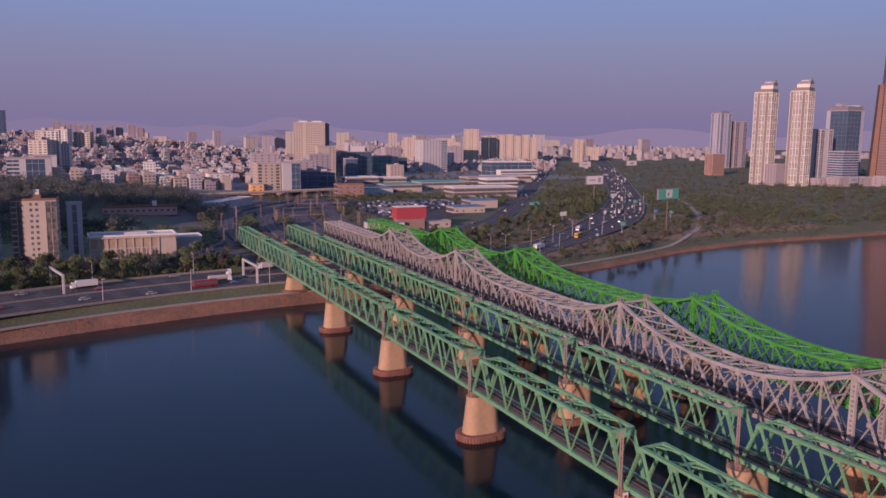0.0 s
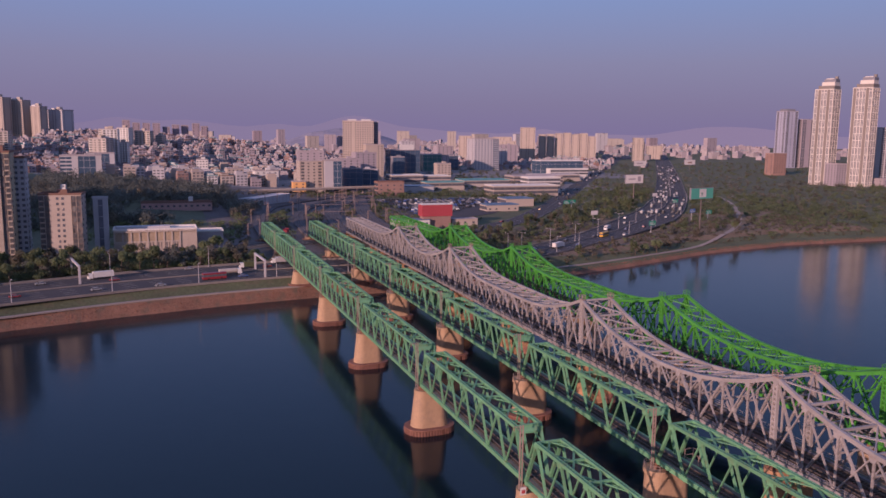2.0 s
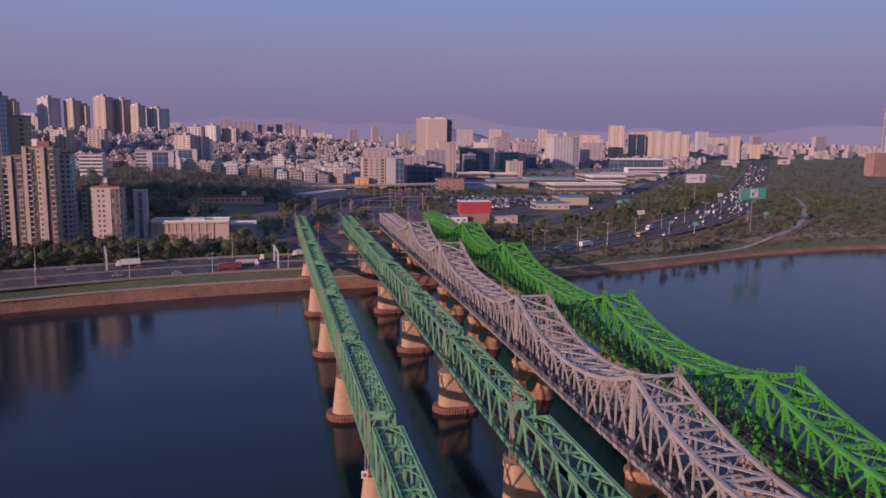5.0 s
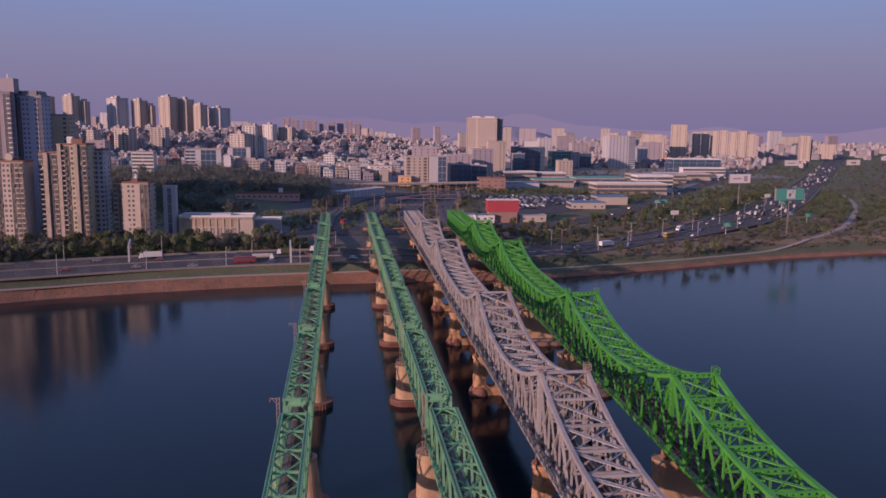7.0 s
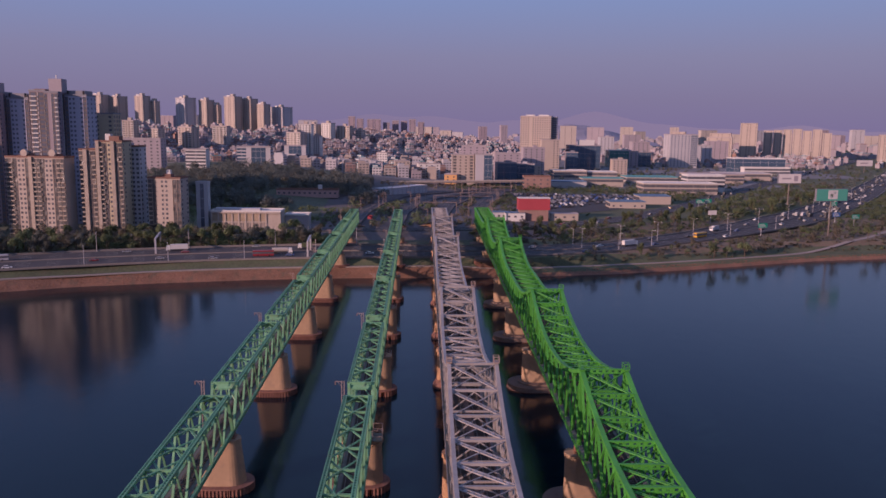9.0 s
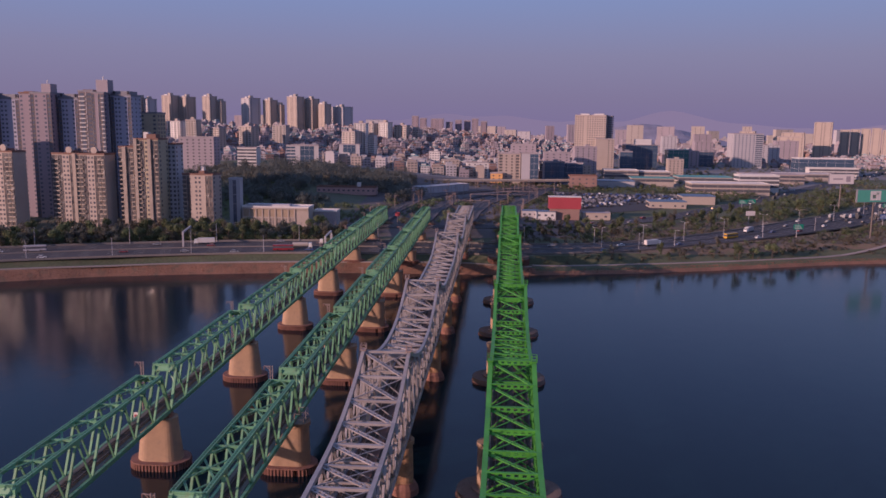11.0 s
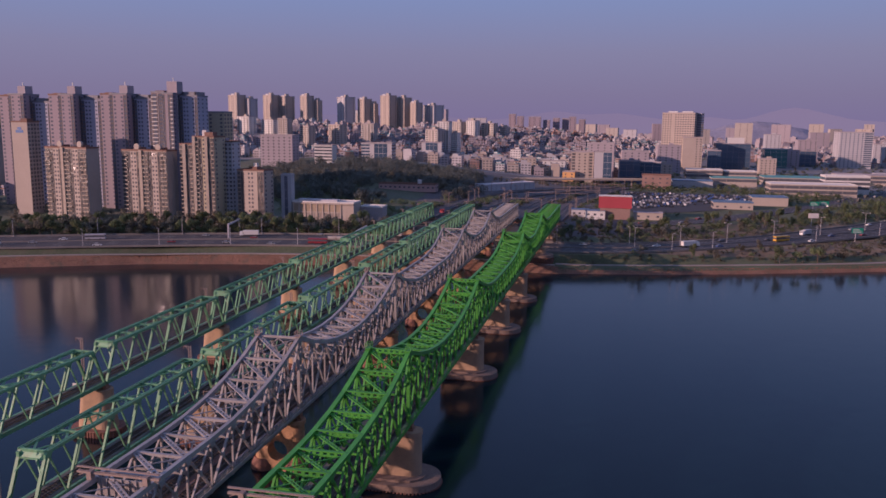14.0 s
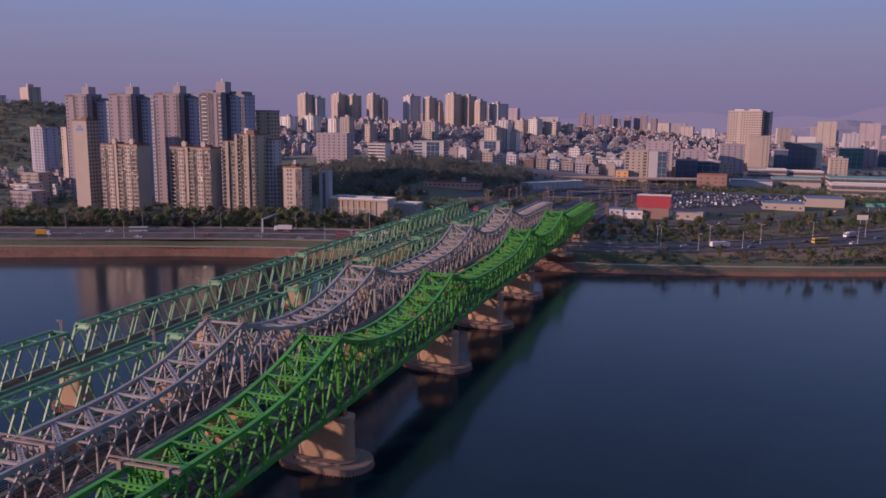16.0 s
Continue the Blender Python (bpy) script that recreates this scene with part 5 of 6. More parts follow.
for k in range(7800):
    zone = RNG.random()
    if zone < 0.06:
        x, y = RNG.uniform(-900, -230), RNG.uniform(430, 900)
        if ((x + 720) / 300) ** 2 + ((y - 880) / 270) ** 2 < 1 or (x < -380 and RNG.random() < 0.6):
            continue
    elif zone < 0.35:
        x, y = RNG.uniform(-120, 300), RNG.uniform(1010, 1750)
    elif zone < 0.5:
        x, y = RNG.uniform(-520, -50), RNG.uniform(830, 1260)
    elif zone < 0.75:
        x, y = RNG.uniform(280, 1000), RNG.uniform(1250, 2100)
        if abs(y - (1177 + (x - 812) * 1.48)) < 60 or abs(y - (1110 + (x - 880) * 1.7)) < 80:
            continue
    else:
        x, y = RNG.uniform(-1400, 2600), RNG.uniform(1700, 4300)
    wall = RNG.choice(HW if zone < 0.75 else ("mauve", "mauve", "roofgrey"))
    b_ = FAR.setdefault(wall, Build())
    w, d, h = RNG.uniform(5.5, 11), RNG.uniform(6, 10), RNG.choice((5, 6, 7, 8, 9, 12))
    if zone >= 0.75:
        w, d, h = w * 2, d * 2, h * RNG.uniform(1.2, 2.4)
    z = ground_z(x, y)
    a = 1.3 * noise.noise((x / 170, y / 170, 2.0)) + RNG.uniform(-0.12, 0.12)
    u, v, c = Vector((math.cos(a), math.sin(a), 0)), Vector((-math.sin(a), math.cos(a), 0)), Vector((x, y, z))
    up = Vector((0, 0, 1))
    b_.bar(c - u * (w / 2) + up * (h / 2 - 2), c + u * (w / 2) + up * (h / 2 - 2), d, h + 4)
    b_.bar(c - u * (w / 4) + up * (h + 1.2), c + u * (w / 6) + up * (h + 1.2), d * 0.55, 2.4)
    FROOF.setdefault(RNG.choice(HR), Build()).bar(c - u * (w / 2 + 0.3) + up * (h - 0.17), c + u * (w / 2 + 0.3) + up * (h - 0.17), d + 0.6, 0.65)
    if zone < 0.5 and y < 1500:
        for q in range(int(h / 3)):
            f = c - v * (d / 2) + up * (q * 3 + 1.55)
            FWIN.bar(f - u * (w * 0.38), f - u * (w * 0.08), 0.16, 1.3)
            FWIN.bar(f + u * (w * 0.1), f + u * (w * 0.36), 0.16, 1.3)
for wall, b_ in FAR.items():
    tagged(part("distant_houses", b_, wall), "packed low-rise houses far behind, " + {"brick": "red brick", "cream": "cream", "beige": "beige", "white": "white", "mauve": "pinkish grey", "lgrey": "light grey", "roofgrey": "dull grey"}[wall], "houses", kind="stuff")

for roof, b_ in FROOF.items():
    tagged(part("distant_roofs", b_, roof), "flat roofs of the packed low-rise houses, " + {"roofgrey": "dull grey", "roofbrown": "red-brown", "rooft": "teal", "lgrey": "pale grey"}[roof], "roofs", kind="stuff")
tagged(part("distant_windows", FWIN, "glass"), "small dark windows of the packed low-rise houses", "windows", kind="stuff")

# a wooded ridge beyond the city; its pale mauve is haze put into the colour
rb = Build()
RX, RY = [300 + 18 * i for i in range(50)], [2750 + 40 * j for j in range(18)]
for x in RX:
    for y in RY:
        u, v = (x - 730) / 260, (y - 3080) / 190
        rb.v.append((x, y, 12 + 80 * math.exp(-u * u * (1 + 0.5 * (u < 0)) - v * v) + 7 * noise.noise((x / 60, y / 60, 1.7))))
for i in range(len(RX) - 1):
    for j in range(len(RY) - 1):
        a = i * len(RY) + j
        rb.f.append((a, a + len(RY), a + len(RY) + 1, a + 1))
tagged(part("wooded_ridge", rb, "ridge"), "low wooded ridge beyond the city in a haze-tinted mauve", "hill", kind="structure")

# far hills, behind everything; an even mauve glow stands in for haze
mh = bpy.data.materials.new("far_hills_haze_glow")
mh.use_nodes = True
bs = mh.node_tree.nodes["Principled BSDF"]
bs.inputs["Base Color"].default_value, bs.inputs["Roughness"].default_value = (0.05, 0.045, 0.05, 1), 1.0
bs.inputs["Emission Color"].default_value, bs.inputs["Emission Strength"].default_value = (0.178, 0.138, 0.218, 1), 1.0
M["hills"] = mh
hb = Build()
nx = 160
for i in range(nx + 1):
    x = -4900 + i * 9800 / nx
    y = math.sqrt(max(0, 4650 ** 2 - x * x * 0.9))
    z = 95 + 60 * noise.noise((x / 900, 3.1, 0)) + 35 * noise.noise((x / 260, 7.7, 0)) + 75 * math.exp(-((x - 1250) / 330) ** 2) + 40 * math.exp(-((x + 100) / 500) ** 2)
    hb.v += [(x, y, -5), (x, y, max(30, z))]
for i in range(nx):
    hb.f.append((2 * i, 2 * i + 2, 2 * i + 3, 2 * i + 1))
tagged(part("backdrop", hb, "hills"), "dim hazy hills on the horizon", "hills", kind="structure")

# ---------------- trees ----------------
TR = random.Random(21)


def crown_into(bd, r, cx, cy, cz, rad, hgt, leaves, size, fine=False):
    """Leaf clumps in several uneven lobes, with gaps between them."""
    lobes = []
    for i in range(r.randint(5, 8)):
        a, k = r.uniform(0, 2 * math.pi), r.uniform(0.25, 0.8)
        lobes.append((cx + rad * k * math.cos(a), cy + rad * k * math.sin(a), cz + hgt * r.uniform(-0.32, 0.42), rad * r.uniform(0.34, 0.6), hgt * r.uniform(0.2, 0.34)))
    for i in range(leaves):
        lx, ly, lz, lr, lh = r.choice(lobes)
        v = Vector((r.gauss(0, 1), r.gauss(0, 1), r.gauss(0, 1))).normalized() * r.uniform(0.55, 1.05)
        p = Vector((lx + v.x * lr, ly + v.y * lr, lz + v.z * lh))
        n = (v + Vector((r.uniform(-0.6, 0.6), r.uniform(-0.6, 0.6), r.uniform(-0.2, 0.8)))).normalized()
        s = n.cross(Vector((0, 0, 1)))
        if s.length < 0.05:
            s = Vector((1, 0, 0))
        s.normalize()
        u = n.cross(s)
        e = size * r.uniform(0.6, 1.3)
        k = len(bd.v)
        if fine:
            bd.v += [tuple(p - s * e * 0.55 - u * e * 0.3), tuple(p + s * e * 0.5 - u * e * 0.35), tuple(p + s * e * r.uniform(-0.3, 0.3) + u * e * 0.6)]
            bd.f.append((k, k + 1, k + 2))
            continue
        bd.v += [tuple(p - s * e * 0.5 - u * e * 0.25), tuple(p + s * e * 0.1 - u * e * 0.5), tuple(p + s * e * 0.5 + u * e * 0.2), tuple(p - s * e * 0.1 + u * e * 0.5)]
        bd.f.append((k, k + 1, k + 2, k + 3))


def tree(label, seed, h, rad, mat, leaves=600, size=0.6):
    r = random.Random(seed)
    tb = Build()
    lean = (r.uniform(-0.3, 0.3), r.uniform(-0.3, 0.3))
    tb.tube((0, 0, -0.4), (lean[0] * 0.5, lean[1] * 0.5, h * 0.38), 0.24, 0.16, 7).tube((lean[0] * 0.5, lean[1] * 0.5, h * 0.38), (lean[0], lean[1], h * 0.8), 0.16, 0.05, 6)
    for i in range(6):
        a, z = r.uniform(0, 6.28), h * r.uniform(0.3, 0.62)
        tb.tube((lean[0] * 0.6, lean[1] * 0.6, z), (rad * 0.7 * math.cos(a), rad * 0.7 * math.sin(a), z + h * r.uniform(0.12, 0.3)), 0.09, 0.03, 5)
    root = tagged(part("tree", tb, "bark"), label, "tree")
    cb = Build()
    crown_into(cb, r, 0, 0, h * 0.62, rad, h * 0.72, leaves, size)
    part("crown", cb, mat, root)
    return root


TREES = [tree("bushy roadside tree in dull spring green leaf", 1, 8.0, 3.2, "leaf"), tree("roadside tree with sparse brown buds", 2, 8.5, 3.0, "leafb", 480), tree("broad dark green roadside tree", 3, 7.0, 3.6, "pine"),
         tree("slender yellow-green roadside tree", 4, 9.5, 2.6, "leaf"), tree("low rounded brown-green tree", 5, 6.0, 3.4, "leafb", 560)]


def plant(i, x, y, s, group, first={}):
    m = pose(x, y, ground_z(x, y), 0, 0, TR.uniform(0, 360))
    if i not in first:
        first[i] = 1
        TREES[i].matrix_world = m
        TREES[i].scale = (s, s, s * TR.uniform(0.9, 1.15))
        tagged(TREES[i], group=group)
        return
    o = copy_thing(TREES[i], m)
    o.scale = (s, s, s * TR.uniform(0.85, 1.2))
    tagged(o, group=group)


# belt between the expressway and the apartments
for row, off in enumerate((66, 76, 88, 99)):
    x = -330.0
    while x < 74:
        x += TR.uniform(5.5, 8.5)
        if x > -8 and off > 92:
            continue
        plant(TR.choice((0, 0, 1, 2, 4)), x, bank_y(x) + off + TR.uniform(-3, 3), TR.uniform(0.85, 1.3), "roadside tree belt")
# single trees on the right bank and between the roads
for x, y, s, i in ((309, 398, 1.1, 3), (318, 402, 0.9, 0), (330, 405, 1.2, 0), (345, 414, 1.0, 4), (262, 388, 0.8, 3), (275, 392, 0.7, 4), (360, 424, 0.9, 1), (388, 440, 0.9, 4), (410, 452, 1.0, 1), (430, 450, 0.9, 0), (450, 470, 1.1, 1), (236, 383, 0.7, 2), (300, 410, 0.7, 1), (290, 408, 0.6, 4), (375, 452, 0.8, 2)):
    plant(i, x, y, s, "trees on the river bank")
k = 0
while k < 88:
    q = TR.uniform(0, 1)
    x, y = 190 + q * 330 + TR.uniform(-14, 14), 452 + q * q * 190 + q * 70 + TR.uniform(-20, 26)
    if any((Vector((x, y)) - p.to_2d()).length < w / 2 + 4 for p, s, w, z, d in EXPRESS) or any((Vector((x, y)) - p.to_2d()).length < w / 2 + 3 for p, s, w, z, d in SECOND):
        k += 0.2
        continue
    plant(TR.choice((0, 0, 2, 3, 1)), x, y, TR.uniform(0.7, 1.1), "trees between the roads")
    k += 1


def woods(label, mat, pts, hmin, hmax, leaves=60, size=1.5):
    bd = Build()
    for x, y in pts:
        h = TR.uniform(hmin, hmax)
        wide = 0.45 if h > 7.5 else 0.78
        crown_into(bd, TR, x, y, ground_z(x, y) + h * 0.42, h * wide, h * 0.85, int(leaves * 1.7), size * 0.78, True)
    tagged(part("woods", bd, mat), label, "woods", kind="stuff")


ROADS = np.array([(p.x, p.y, w / 2) for line in (EXPRESS, SECOND, RIVERPATH) for p, s, w, z, d in line])


def near_road(x, y, gap=4):
    return bool(np.any(np.hypot(ROADS[:, 0] - x, ROADS[:, 1] - y) < ROADS[:, 2] + gap))


TRACKS = (((AX, 481), (97, 540), (106, 590), (122, 640), (150, 688), (180, 725), (212, 765)), ((BX0, 481), (126, 540), (134, 590), (150, 640), (174, 688), (198, 725), (222, 765)),
          ((mid_c(482), 481), (154, 540), (162, 600), (177, 650), (195, 695), (211, 730), (230, 765)), ((mid_d(482), 481), (183, 540), (189, 600), (200, 650), (211, 700), (219, 735), (238, 765)))
TRACKS = [[Vector((*p, max(12.45, ground_z(*p) + 0.9))) for p in line] for line in TRACKS]
RAILED = np.array([tuple(a.lerp(c, k / 6).to_2d()) for line in TRACKS for a, c in zip(line, line[1:]) for k in range(6)])


def near_track(x, y, gap=8):
    return bool(np.any(np.hypot(RAILED[:, 0] - x, RAILED[:, 1] - y) < gap))


def blocked(x, y):
    return (-62 < x < 0 and 410 < y < 476) or (0 <= x < 84 and 436 < y < 476) or (10 < x < 84 and 556 < y < 616) or (92 < x < 168 and 628 < y < 735) or near_track(x, y) or (226 < x < 352 and 545 < y < 735) or (195 < x < 262 and 505 < y < 540) or (-150 < x < -60 and 725 < y < 760) or (-48 < x < -10 and 752 < y < 776)


def scatter(n, x0, x1, y0, y1, keep=None):
    out = []
    while len(out) < n:
        x, y = TR.uniform(x0, x1), TR.uniform(y0, y1)
        if blocked(x, y) or near_road(x, y) or (keep and not keep(x, y)):
            n -= 0.25
            continue
        out.append((x, y))
    return out


hill = lambda x, y: ((x + 5) / 130) ** 2 + ((y - 650) / 110) ** 2 < 1.1
woods("dark evergreen wood on the low hill", "pine", scatter(620, -150, 140, 530, 760, hill), 8, 14, 180, 1.1)
woods("dark wood on the hill downstream", "pine", scatter(1400, -1020, -420, 560, 1120, lambda x, y: ((x + 720) / 290) ** 2 + ((y - 870) / 290) ** 2 < 1), 6, 9.5, 78, 1.45)
woods("bare brown trees mixed into the hill wood", "leafb", scatter(240, -150, 140, 500, 750, hill), 7, 11, 150, 0.9)
woods("green undergrowth behind the halls", "leaf", scatter(240, -60, 150, 476, 620), 3, 6, 60, 1.0)
woods("brown scrub beside the rail yard", "leafb", scatter(420, 70, 215, 470, 760), 1.2, 3.5, 50, 0.8)
woods("scrub on the sloping river bank", "leafb", scatter(1500, 185, 560, 362, 560, lambda x, y: 12 < y - bank_y(x) < 95), 0.7, 2.2, 44, 0.6)
woods("green thicket on the sloping river bank", "leaf", scatter(170, 190, 560, 366, 560, lambda x, y: 12 < y - bank_y(x) < 70), 1.2, 3.2, 90, 0.6)
woods("green riverside bushes", "leaf", scatter(200, 420, 1300, 380, 640, lambda x, y: 15 < y - bank_y(x) < 70), 1.5, 5, 50, 1.0)
woods("green park trees on the flat", "leaf", scatter(760, 480, 1400, 450, 900, lambda x, y: 20 < y - bank_y(x) < 320), 3, 8, 44, 1.2)
woods("brown park scrub on the flat", "leafb", scatter(800, 480, 1500, 450, 1000, lambda x, y: 12 < y - bank_y(x) < 420), 2, 6, 40, 1.1)
woods("street trees among the halls", "leaf", scatter(300, 250, 620, 540, 1050), 3, 8, 56, 1.2)
woods("trees along the inland avenue", "pine", scatter(240, 330, 900, 620, 1350), 4, 9, 50, 1.4)
woods("trees among the blocks downstream", "pine", scatter(800, -900, -210, 380, 900, lambda x, y: y - bank_y(x) > 90), 4, 9, 44, 1.6)
woods("trees among the hillside houses", "pine", scatter(260, -480, 300, 800, 1500), 4, 7, 40, 1.3)
woods("dense green bushes between the roads", "leaf", scatter(1700, 170, 640, 430, 800, lambda x, y: y - bank_y(x) > 60), 2, 5, 60, 0.8)
woods("brown thickets between the roads", "leafb", scatter(800, 170, 700, 400, 900, lambda x, y: y - bank_y(x) > 50), 1.5, 4, 50, 0.8)
woods("green thickets on the flat by the river", "leaf", scatter(1300, 420, 1700, 440, 1600, lambda x, y: 20 < y - bank_y(x) < 950), 1.5, 4.5, 40, 1.2)
woods("dull brown thickets on the flat by the river", "leafb", scatter(500, 420, 1700, 440, 1600, lambda x, y: 20 < y - bank_y(x) < 950), 3, 6, 40, 1.4)
woods("trees in front of the tall towers", "pine", scatter(110, -360, -40, 400, 470), 4, 8, 50, 1.0)
woods("hedges under the tree belt", "leaf", scatter(900, -420, 72, 280, 460, lambda x, y: 62 < y - bank_y(x) < 106), 2.5, 6.0, 130, 0.62)
woods("green bushes before the white hall", "leaf", scatter(260, -4, 84, 390, 436, lambda x, y: 62 < y - bank_y(x) < 94), 2.0, 4.5, 70, 0.9)
woods("tall unbroken thicket behind the expressway", "leaf", scatter(420, -420, 20, 280, 460, lambda x, y: 66 < y - bank_y(x) < 104), 4.5, 7, 190, 0.7)
woods("brown hedges under the tree belt", "leafb", scatter(800, -420, 78, 280, 470, lambda x, y: 62 < y - bank_y(x) < 108), 2.5, 6.0, 130, 0.62)


# rough stone lining of the river bank
SR = random.Random(33)
RIP = {}
for k in range(5000):
    x = SR.uniform(-330, 760) if k < 4400 else SR.uniform(-620, -330)
    d = SR.uniform(0.9, 5.4)
    y = bank_y(x) + d
    z = ground_z(x, y)
    e = SR.uniform(0.12, 0.3)
    b_ = RIP.setdefault(SR.choice(("bank", "bank", "ring")), Build())
    q = [(x + e * a * SR.uniform(0.7, 1.3), y + e * 0.8 * c * SR.uniform(0.7, 1.3), z + (e * 0.4 if h else -0.5) * SR.uniform(0.7, 1.2)) for h in (0, 1) for a, c in ((-1, -1), (1, -1), (1, 1), (-1, 1))]
    b_.hexa([Vector((p[0], p[1], p[2])) for p in q])
for mt, b_ in RIP.items():
    tagged(part("riprap", b_, mt), "rough " + {"bank": "red-brown", "ring": "dark rusty"}[mt] + " stones lining the river bank", "stones", kind="stuff")


# ---------------- vehicles ----------------
def wheel(x, y, r, parent):
    part("wheel", Build().tube((x - 0.12, y, r), (x + 0.12, y, r), r, r, 10), "tyre", parent)


def car(label, paint, L=4.5, W=1.8, H=1.45):
    """Long in y, on the ground."""
    b_ = Build()
    h, l, w = 0.82, L / 2, W / 2
    b_.hexa([(-w, -l, 0.3), (w, -l, 0.3), (w, l, 0.3), (-w, l, 0.3), (-w * 0.94, -l * 0.96, h), (w * 0.94, -l * 0.96, h), (w * 0.94, l * 0.96, h), (-w * 0.94, l * 0.96, h)])
    b_.hexa([(-w * 0.82, -l * 0.6, H - 0.06), (w * 0.82, -l * 0.6, H - 0.06), (w * 0.82, l * 0.28, H - 0.06), (-w * 0.82, l * 0.28, H - 0.06), (-w * 0.78, -l * 0.55, H), (w * 0.78, -l * 0.55, H), (w * 0.78, l * 0.24, H), (-w * 0.78, l * 0.24, H)])
    root = tagged(part("car", b_, paint), label, "car")
    c = Build()
    c.hexa([(-w * 0.92, -l * 0.8, h), (w * 0.92, -l * 0.8, h), (w * 0.92, l * 0.52, h), (-w * 0.92, l * 0.52, h), (-w * 0.82, -l * 0.6, H - 0.06), (w * 0.82, -l * 0.6, H - 0.06), (w * 0.82, l * 0.28, H - 0.06), (-w * 0.82, l * 0.28, H - 0.06)])
    part("cabin_glass", c, "glass", root)
    for x in (-w + 0.05, w - 0.05):
        for y in (-l * 0.62, l * 0.62):
            wheel(x, y, 0.32, root)
    return root


def truck(label, cab, cargo, L=9.5, tank=False):
    W, l = 1.22, L / 2
    b_ = Build().box(-W + 0.1, W - 0.1, -l, l - 0.2, 0.7, 1.05)
    root = tagged(part("truck", b_, "carblack"), label, "truck")
    c = Build()
    c.hexa([(-W, l - 2.1, 0.6), (W, l - 2.1, 0.6), (W, l, 0.6), (-W, l, 0.6), (-W, l - 2.1, 3.0), (W, l - 2.1, 3.0), (W, l - 0.45, 3.0), (-W, l - 0.45, 3.0)])
    cb = part("cab", c, cab, root)
    wm = Build()
    wm.hexa([(-W * 0.9, l - 0.22, 1.8), (W * 0.9, l - 0.22, 1.8), (W * 0.9, l - 0.14, 1.8), (-W * 0.9, l - 0.14, 1.8), (-W * 0.9, l - 0.46, 2.8), (W * 0.9, l - 0.46, 2.8), (W * 0.9, l - 0.38, 2.8), (-W * 0.9, l - 0.38, 2.8)])
    part("windscreen", wm, "glass", cb)
    if tank:
        part("tank", Build().tube((0, -l, 2.1), (0, l - 2.4, 2.1), 1.2, 1.2, 16), cargo, root)
    else:
        part("cargo_box", Build().box(-W, W, -l, l - 2.35, 1.05, 3.6), cargo, root)
    for y in (l - 1.2, -l + 1.0, -l + 2.1):
        for x in (-W + 0.12, W - 0.12):
            wheel(x, y, 0.5, root)
    return root


def bus(label, paint, L=11.0):
    W, l = 1.25, L / 2
    root = tagged(part("bus", Build().box(-W, W, -l, l, 0.4, 1.5).box(-W, W, -l, l, 2.55, 3.25), paint), label, "bus")
    part("window_band", Build().box(-W + 0.03, W - 0.03, -l + 0.03, l - 0.03, 1.5, 2.55), "glass", root)
    for y in (l - 2.4, -l + 2.6):
        for x in (-W + 0.12, W - 0.12):
            wheel(x, y, 0.48, root)
    return root


def at_road(line, x, o, flip=False):
    """A pose on a road line nearest to x, at o of its width from the middle."""
    i = min(range(len(line)), key=lambda j: abs(line[j][0].x - x))
    p, s, w, z, d = line[i]
    j = i + 1 if x > p.x and i + 1 < len(line) else max(0, i - 1)
    p2 = line[j][0]
    k = 0 if abs(p2.x - p.x) < 1e-6 else (x - p.x) / (p2.x - p.x)
    q = p.lerp(p2, min(max(k, 0), 1))
    q = q + s * (o * w)
    z = z + (line[j][3] - z) * min(max(k, 0), 1)
    a = math.degrees(math.atan2(-d.x, d.y))
    return pose(q.x, q.y, z + 0.02, 0, 0, a + (180 if flip else 0))


cars = [car("small white car on the road", "carwhite"), car("grey saloon car on the road", "cargrey"), car("black saloon car on the road", "carblack"), car("dark red car on the road", "carred"), car("blue car on the road", "carblue"), car("orange-yellow taxi on the road", "caryellow")]
used = set()


def put(proto, m, group="traffic"):
    if proto.name in used:
        return tagged(copy_thing(proto, m), group=group)
    used.add(proto.name)
    proto.matrix_world = m
    return tagged(proto, group=group)


LANES = (-0.41, -0.315, -0.225, -0.135, -0.045, 0.105, 0.195, 0.285, 0.395)
trucks = [truck("long white box lorry on the expressway", "carwhite", "white", 11.5), truck("white delivery lorry on the expressway", "carwhite", "lgrey", 8.0), truck("pale tanker lorry on the expressway", "carwhite", "beige", 11.0, True), truck("lorry with an orange load", "carwhite", "caryellow", 8.5), truck("lorry with a green tipper", "carwhite", "leaf", 8.0)]
for i, x, o in ((0, 8, -0.315), (2, 62, 0.105), (4, 74, -0.225), (1, -150, 0.105), (3, -118, 0.195), (1, 92, -0.41), (0, 262, 0.105), (1, 344, -0.225)):
    put(trucks[i], at_road(EXPRESS, x, o, o < 0), "lorries")
buses = [bus("dark red coach on the expressway", "carred"), bus("pale grey coach on the expressway", "lgrey"), bus("yellow bus on the expressway", "caryellow")]
for i, x, o in ((0, 52, 0.285), (1, -72, -0.135), (2, 318, 0.105)):
    put(buses[i], at_road(EXPRESS, x, o, o < 0), "buses")
